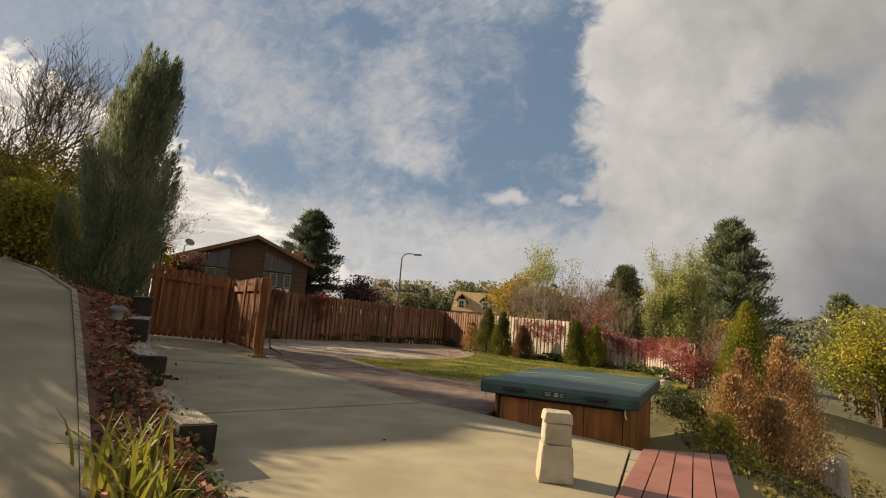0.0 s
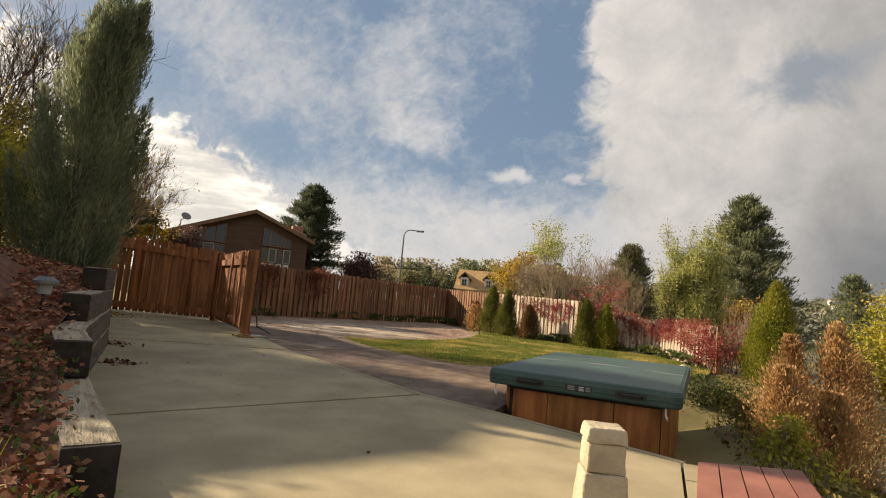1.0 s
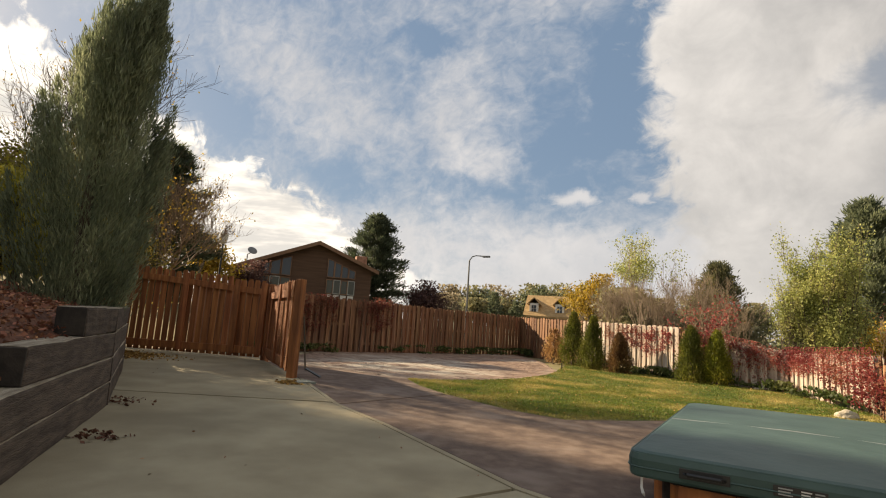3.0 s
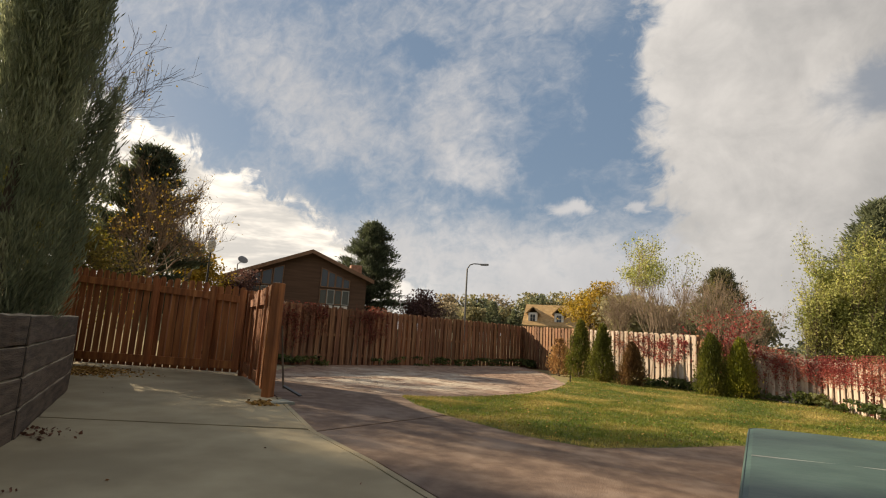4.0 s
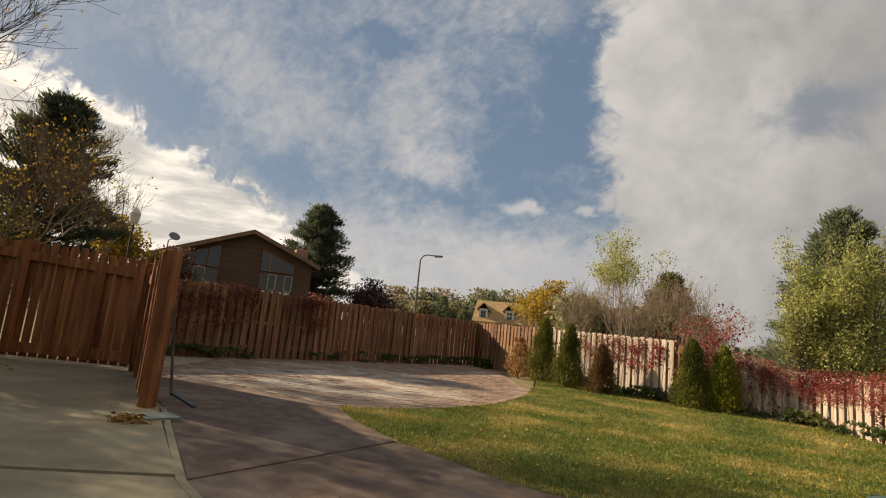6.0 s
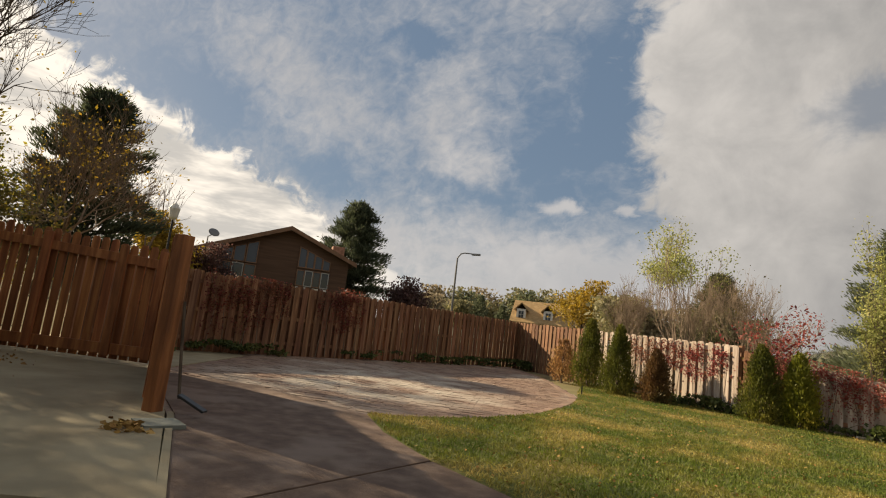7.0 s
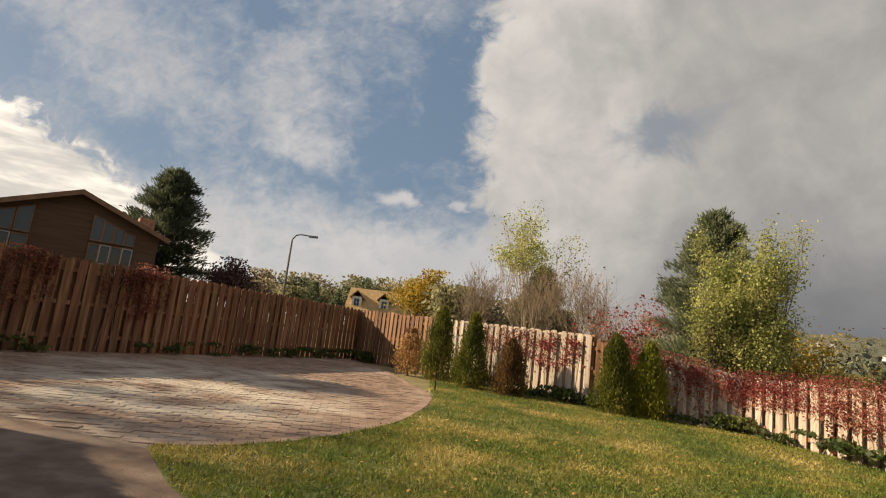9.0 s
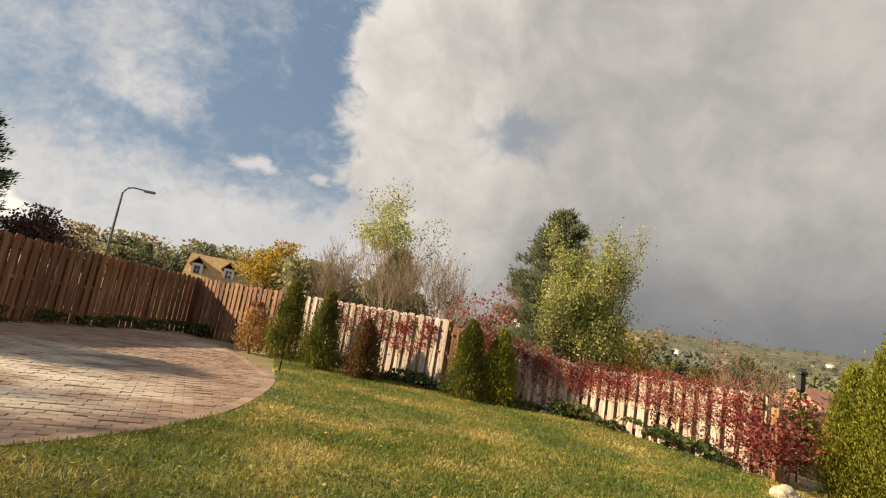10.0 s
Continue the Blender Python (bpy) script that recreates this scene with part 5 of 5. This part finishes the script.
creeper("creeper", on(F_END, G_END, 0.12), G_END, (0.3, 0.3), (1.5, 1.08), 5200, "crimson_leaf", "crimson creeper smothering a low picket fence", size=0.033)
creeper("creeper", G_END, H_END, (0.5, 0.45), (1.14, 1.22), 8200, "crimson_leaf", "crimson creeper hanging over a bleached picket fence", size=0.03)
creeper("creeper", on(G_END, H_END, 0.5), H_END, (0.05, 0.0), (0.8, 0.9), 600, "dull_red_leaf", "fading red creeper low on a picket fence")
creeper("creeper", on(CORNER, F_END, 0.66), on(CORNER, F_END, 0.84), (0.7, 0.6), (1.55, 1.5), 1200, "dull_red_leaf", "thin red creeper on sun-bleached pickets")
creeper("creeper", on(CORNER, F_END, 0.84), on(CORNER, F_END, 0.97), (0.5, 0.8), (1.5, 1.45), 1100, "crimson_leaf", "thin red creeper on sun-bleached pickets")
LF = (-11.4, 14.9)
creeper("creeper", on(LF, CORNER, 0.16), on(LF, CORNER, 0.30), (0.35, 0.6), (1.85, 1.8), 2600, "dull_red_leaf", "dull red creeper on a shaded cedar fence")
creeper("creeper", on(LF, CORNER, 0.36), on(LF, CORNER, 0.46), (0.5, 0.9), (1.9, 1.9), 1600, "dull_red_leaf", "dull red creeper over the top of a shaded fence")
tree(4.75, 17.0, -0.1, 1.15, "crimson_leaf", "bright crimson creeper bush round a fence end", n=1900, size=0.055, seed=51, depth=2, cloud=0.16, stems=5, name="creeper_bush", twig="twig", radius=0.02)
for a, b, n in ((on(CORNER, F_END, 0.04), on(CORNER, F_END, 0.16), 700), (on(CORNER, F_END, 0.55), on(CORNER, F_END, 1.0), 2200), (F_END, G_END, 1300), (G_END, on(G_END, H_END, 0.95), 700),
                (on(LF, CORNER, 0.1), on(LF, CORNER, 0.3), 1000), (on(LF, CORNER, 0.42), on(LF, CORNER, 0.95), 1600)):
    creeper("ivy", a, b, (0.0, 0.0), (0.3, 0.28), n, "ivy_leaf", "low green ivy growing along a fence foot", 0.08, 0.2, category="ivy", thick=0.16)

# tangled shrubs on the slope beside the tub
tree(5.1, 17.9, -0.2, 1.7, "dull_red_leaf", "tangled bare shrub with a few red leaves on a slope", n=420, size=0.032, fine=0.5, seed=91, depth=4, kids=3, cloud=0.1, stems=5, name="shrub", twig="twig", radius=0.015, spread=0.45)
tree(5.75, 19.3, -0.15, 2.3, "dull_red_leaf", "reddish bare shrub behind a fence end", n=900, size=0.036, fine=0.5, seed=92, depth=4, kids=3, cloud=0.12, stems=5, name="shrub", twig="twig", radius=0.018, spread=0.45)
tree(3.8, 12.3, -0.4, 0.62, "ivy_leaf", "low dark green shrub beside a hot tub", n=2600, size=0.045, seed=93, depth=3, cloud=0.1, stems=5, name="shrub", twig="twig", radius=0.012)
tree(3.9, 10.9, -0.3, 0.6, "olive_leaf", "low olive-green shrub beside a hot tub", n=1800, size=0.045, seed=94, depth=3, cloud=0.1, stems=5, name="shrub", twig="twig", radius=0.012)
tree(3.55, 7.9, -0.2, 0.5, "yellow_green_leaf", "low yellow-green plant beside a deck", n=1500, size=0.04, seed=95, depth=3, cloud=0.08, stems=5, name="shrub", twig="twig", radius=0.01)

# ---- ground cover ----
rngg = np.random.default_rng(77)


def scatter(poly, n, near=None):
    xs, ys = [p[0] for p in poly], [p[1] for p in poly]
    out = []
    while len(out) < n:
        x, y = rngg.uniform(min(xs), max(xs)), rngg.uniform(min(ys), max(ys))
        if near is not None and rngg.random() > near(x, y):
            continue
        if inside(poly, x, y):
            out.append((x, y))
    return np.array(out)


P = scatter(LAWN, 120000, lambda x, y: 1.0 if y < 17 else 0.55)
g = leaf_mesh("grass", np.column_stack([P, np.full(len(P), 0.02)]), 0.05, M["blade"], None, rngg, 0.16, 1.4)
tagged(g, "short green and straw-coloured grass blades", "grass", kind="stuff")
P = scatter(LAWN, 1500)
g = leaf_mesh("fallen_leaves", np.column_stack([P, np.full(len(P), 0.045)]), 0.026, M["gold_litter"], None, rngg, 0.7, 0, dirs=np.tile((1, 0, 0), (len(P), 1)))
tagged(g, "small dry leaves scattered over a lawn", "leaves", kind="stuff")
lower = [(x - 0.596 * 0.13, y - 0.803 * 0.13) for x, y in TIE_LINE]
mul = bmesh.new()
up_line = [(1.05, 3.0), (0.2, 3.42), (-1.9, 4.93), (-3.4, 5.98), (-5.6, 7.0), (-9.2, 8.9)]
up_z = [0.05, 0.10, 0.66, 1.08, 1.33, 1.5]
low_z = [0.03, 0.16, 0.52, 0.98, 1.03, 1.05]
rows = []
for i in range(49):
    f = i / 48 * 5
    k = min(4, int(f))
    q = f - k
    a = Vector(lower[k]).lerp(Vector(lower[k + 1]), q)
    b = Vector(up_line[k]).lerp(Vector(up_line[k + 1]), q)
    zb = up_z[k] + (up_z[k + 1] - up_z[k]) * q
    lowz = low_z[k] + (low_z[k + 1] - low_z[k]) * q
    row = []
    for j in range(11):
        w = j / 10
        p = a.lerp(b, w)
        z = lowz + (zb - 0.05 - lowz) * w ** 1.4 + 0.04 * noise.noise((p.x * 3, p.y * 3, 1))
        row.append(mul.verts.new((p.x, p.y, max(z, 0.035))))
    rows.append(row)
for r, t_ in zip(rows, rows[1:]):
    for j in range(10):
        mul.faces.new((r[j], r[j + 1], t_[j + 1], t_[j]))
for f in mul.faces:
    f.smooth = True
bed_pts = np.array([v.co for v in mul.verts])
tagged(part("mulch_bed", mul, M["mulch"]), "sloping bed of red-brown mulch and fallen leaves", "planting bed", kind="structure")
inner_i = np.array([i for i in range(len(bed_pts)) if 1 <= i % 11 <= 8])
k = inner_i[rngg.integers(0, len(inner_i), 9000)]
P = bed_pts[k] + rngg.normal(size=(9000, 3)) * np.array((0.07, 0.07, 0.012)) + np.array((0, 0, 0.02))
tagged(leaf_mesh("fallen_leaves", P, 0.042, M["litter"], None, rngg, 0.7, 0, dirs=np.tile((1, 0.3, 0.1), (9000, 1))), "red-brown fallen leaves over a mulched bed", "leaves", kind="stuff")
k = inner_i[rngg.integers(0, 150, 1400)]
P = bed_pts[k] + rngg.normal(size=(1400, 3)) * np.array((0.09, 0.09, 0.02)) + np.array((0, 0, 0.035))
tagged(leaf_mesh("ground_cover", P, 0.035, M["ivy_leaf"], None, rngg, 0.6, 0.5), "low green ground cover among mulch", "ground cover", kind="stuff")


def pile(x, y, r, n, leaf, label, z=0.03, size=0.06):
    P = rngg.normal(size=(n, 3)) * np.array((r, r * 0.7, 0.0))
    P[:, 2] = z + np.abs(rngg.normal(size=n)) * 0.03 * np.exp(-(P[:, 0] ** 2 + P[:, 1] ** 2) / (r * r))
    P[:, :2] += (x, y)
    tagged(leaf_mesh("leaf_pile", P, size, M[leaf], None, rngg, 0.6, 0, dirs=np.tile((1, 0.2, 0), (n, 1))), label, "leaves", kind="stuff")


pile(-10.2, 12.2, 0.55, 1400, "gold_litter", "heap of dry golden leaves before a gate")
pile(-4.65, 8.5, 0.15, 70, "mulch", "small clump of dry leaves on concrete", size=0.045)
pile(-3.25, 7.28, 0.12, 80, "mulch", "small clump of dry twigs on concrete", size=0.05)
pile(-4.75, 11.4, 0.12, 120, "gold_litter", "dry weeds in the crack beside a patio")
P = np.vstack([scatter(pl_, 14) for pl_ in panels[:3]])
tagged(leaf_mesh("fallen_leaves", np.column_stack([P, np.full(len(P), 0.026)]), 0.03, M["litter"], None, rngg, 0.6, 0, dirs=np.tile((1, 0, 0), (len(P), 1))), "single dry leaves lying on concrete", "leaves", kind="stuff")


P = scatter([(3.5, 5.0), (7.0, 5.0), (7.0, 16.5), (4.6, 16.5), (3.7, 13.6), (3.5, 11.9)], 9000)
P = np.column_stack([P, [height(x, y) + 0.03 + 0.05 * rngg.random() for x, y in P]])
tagged(leaf_mesh("ground_cover", P, 0.06, M["olive_leaf"], None, rngg, 0.5, 0.7), "dry weeds and low plants on a slope", "ground cover", kind="stuff")

# ---- small things ----
def blades(x, y, zg, n, h, label, seed):
    r = random.Random(seed)
    t = thing("iris_plant", pose(x, y, zg), label, "plant")
    for i in range(n):
        a, out, hh, w = r.uniform(0, 6.283), r.uniform(0.12, 0.62) * h, h * r.uniform(0.6, 1.05), r.uniform(0.012, 0.02)
        bx, by = r.gauss(0, 0.1), r.gauss(0, 0.08)
        bm = bmesh.new()
        prev = None
        sx, sy = -math.sin(a) * w, math.cos(a) * w
        for k in range(5):
            f = k / 4
            px, py = bx + math.cos(a) * out * f * f, by + math.sin(a) * out * f * f
            pz = hh * (f - 0.28 * f ** 3 * (out / h) * 2)
            ww = 1 - 0.92 * f ** 2
            cur = (bm.verts.new((px - sx * ww, py - sy * ww, pz)), bm.verts.new((px + 0.004, py, pz + 0.003)), bm.verts.new((px + sx * ww, py + sy * ww, pz)))
            if prev:
                bm.faces.new((prev[0], prev[1], cur[1], cur[0]))
                bm.faces.new((prev[1], prev[2], cur[2], cur[1]))
            prev = cur
        part("leaf_blade", bm, M["iris_leaf"], t)


blades(0.16, 3.62, 0.08, 46, 0.46, "clump of green and yellowing iris leaves beside a drive", 3)
blades(0.5, 3.42, 0.04, 34, 0.40, "clump of yellowing iris leaves beside a drive", 4)

light = thing("path_light", pose(-2.62, 5.86, 0.6), "small black solar path light in a mulched bed", "garden lamp")
part("stake", tube(bmesh.new(), [(0, 0, -0.1), (0, 0, 0.22)], [0.014, 0.014], 8), M["black"], light)
part("lens", tube(bmesh.new(), [(0, 0, 0.2), (0, 0, 0.3)], [0.05, 0.06], 12), M["grey"], light)
part("finial", tube(bmesh.new(), [(0, 0, 0.345), (0, 0, 0.37)], [0.02, 0.008], 8), M["black"], light)
part("cap", tube(bmesh.new(), [(0, 0, 0.29), (0, 0, 0.315), (0, 0, 0.35)], [0.1, 0.098, 0.045], 14), M["steel"], light)


def boulder(x, y, z, sx, sy, sz, label, seed, mat="stone"):
    bm = bmesh.new()
    bmesh.ops.create_icosphere(bm, subdivisions=3, radius=1.0)
    for v in bm.verts:
        d = 1 + 0.28 * noise.noise(v.co * 1.3 + Vector((seed, 0, 0))) + 0.08 * noise.noise(v.co * 4 + Vector((seed, 3, 0)))
        v.co = Vector((v.co.x * sx * d, v.co.y * sy * d, v.co.z * sz * d))
    ob = part("rock", bm, M[mat])
    ob.matrix_basis = pose(x, y, z, 0, 0, seed * 40)
    return tagged(ob, label, "rock")


boulder(3.75, 15.9, 0.04, 0.22, 0.14, 0.11, "pale rounded rock at a lawn's edge", 1)
boulder(5.6, 10.9, -1.0, 0.4, 0.22, 0.72, "large pale leaning boulder on a slope", 2)
boulder(2.9, 20.85, 0.03, 0.1, 0.06, 0.04, "small pale stone in ivy", 5)
flag = part("flagstone", prism(bmesh.new(), [(-4.98, 11.62), (-4.66, 11.5), (-4.5, 11.8), (-4.8, 11.93)], -0.05, 0.04), M["slate"])
tagged(flag, "flat grey-green stone beside a gate post", "stone")
spade = thing("garden_hoe", pose(0, 0, 0), "long-handled garden hoe with a black blade leaning by a gate post", "garden tool")
part("handle", tube(bmesh.new(), [(-5.16, 12.12, 1.12), (-5.10, 12.14, 0.6), (-5.04, 12.16, 0.16)], [0.014, 0.015, 0.016], 8), M["bark"], spade)
bm = boxed(-0.16, 0.16, -0.045, 0.045, -0.012, 0.012, 0.006)
for v in bm.verts:
    v.co.z += 0.05 * (v.co.x / 0.16) ** 2
blade = part("blade", bm, M["black"], spade)
blade.matrix_basis = pose(-4.92, 12.2, 0.09, 0, 24, 18)
feeder = thing("bird_feeder", pose(5.6, 17.6, -0.4), "dark lantern-shaped bird feeder on a thin pole", "bird feeder")
part("pole", tube(bmesh.new(), [(0, 0, 0), (0, 0, 1.75)], [0.012, 0.012], 6), M["black"], feeder)
part("body", tube(bmesh.new(), [(0, 0, 1.62), (0, 0, 1.66), (0, 0, 1.88), (0, 0, 1.92)], [0.05, 0.07, 0.07, 0.05], 6), M["black"], feeder)
part("cap", tube(bmesh.new(), [(0, 0, 1.9), (0, 0, 1.93), (0, 0, 1.99)], [0.1, 0.1, 0.02], 6), M["black"], feeder)
stakes = thing("marker_stake", pose(-2.35, 21.3, 0), "short dark garden stake at a patio's edge", "stake")
part("stake", boxed(-0.015, 0.015, -0.015, 0.015, -0.05, 0.22, 0.003), M["black"], stakes)
fp = tagged(part("fence_post", boxed(4.58, 4.71, 16.92, 17.05, -0.2, 0.95, 0.012), M["fence"]), "weathered square fence end post in red creeper", "post")

# ---- pavers ----
CIRCLE = [(-4.0, 14.2), (-3.45, 14.55), (-2.88, 15.4), (-2.42, 16.8), (-2.25, 18.8), (-2.35, 20.4), (-2.9, 22.0), (-4.1, 25.2), (-6.2, 28.9)]
COURT = [(-8.0, 24.9), (-9.7, 20.0), (-11.2, 15.4), (-8.1, 14.3), (-6.2, 14.66)]


def rounded_line(pts, k=4):
    """A closed line through the points, with its corners eased."""
    out, n_ = [], len(pts)
    for i in range(n_):
        p0, p1, p2, p3 = (Vector(pts[(i + q) % n_]) for q in (-1, 0, 1, 2))
        for j in range(k):
            t = j / k
            out.append(tuple(0.5 * (2 * p1 + (p2 - p0) * t + (2 * p0 - 5 * p1 + 4 * p2 - p3) * t * t + (3 * p1 - p0 - 3 * p2 + p3) * t ** 3)))
    return out


rim = rounded_line([CIRCLE[0]] + CIRCLE + [CIRCLE[-1]])[4:-8]
mid = Vector((-5.2, 20.0))
for a, b2 in zip(rim, rim[1:]):
    a, b2 = Vector(a), Vector(b2)
    d2 = (b2 - a)
    if d2.length < 0.05:
        continue
    nn = Vector((-d2.y, d2.x)).normalized() * 0.14
    if (mid - a).dot(nn) < 0:
        nn = -nn
    u2 = d2.normalized() * 0.004
    part("border_brick", prism(bmesh.new(), [tuple(a + u2), tuple(b2 - u2), tuple(b2 - u2 + nn), tuple(a + u2 + nn)], -0.06, 0.009), M["paver_piece"], brickwork)
field = rim + COURT
PW, PD, GAP = 0.21, 0.105, 0.004
ang = radians(14)
ca, sa = math.cos(ang), math.sin(ang)
box_me = bpy.data.meshes.new("paver")
hw, hd, b = PW / 2 - GAP / 2, PD / 2 - GAP / 2, 0.005
bv = [(-hw, -hd, -0.03), (hw, -hd, -0.03), (hw, hd, -0.03), (-hw, hd, -0.03), (-hw, -hd, -0.0035), (hw, -hd, -0.0035), (hw, hd, -0.0035), (-hw, hd, -0.0035),
      (-hw + b, -hd + b, 0.0), (hw - b, -hd + b, 0.0), (hw - b, hd - b, 0.0), (-hw + b, hd - b, 0.0)]
bf = [(8, 9, 10, 11)] + [(i, (i + 1) % 4, (i + 1) % 4 + 4, i + 4) for i in range(4)] + [(i + 4, (i + 1) % 4 + 4, (i + 1) % 4 + 8, i + 8) for i in range(4)]
box_me.from_pydata(bv, [], bf)
box_me.materials.append(M["paver_piece"])
rngp = random.Random(12)
rest_v, rest_f, singles = [], [], 0
for r in range(20, 240):
    for c in range(-75, 75):
        u, v = (c + 0.5 * (r % 2)) * PW, r * PD
        x, y = -4.0 + u * ca - v * sa, 9.0 + u * sa + v * ca
        if not inside(field, x, y):
            continue
        z = rngp.uniform(-0.006, 0.006)
        if singles < 290 and y < 17.2 and -5.6 < x < -2.4:
            ob = new("paver", box_me)
            ob.parent = brickwork
            ob.matrix_basis = pose(x, y, z, rngp.gauss(0, 0.5), rngp.gauss(0, 0.5), 14 + rngp.gauss(0, 0.4))
            singles += 1
        else:
            k = len(rest_v)
            tx, ty = rngp.gauss(0, 0.012), rngp.gauss(0, 0.012)
            rest_v += [(x + p * ca - q * sa, y + p * sa + q * ca, w + z + p * tx + q * ty) for p, q, w in bv]
            rest_f += [tuple(k + i for i in f) for f in bf]
tagged(raw("pavers", rest_v, rest_f, M["paver"], brickwork), kind="stuff")
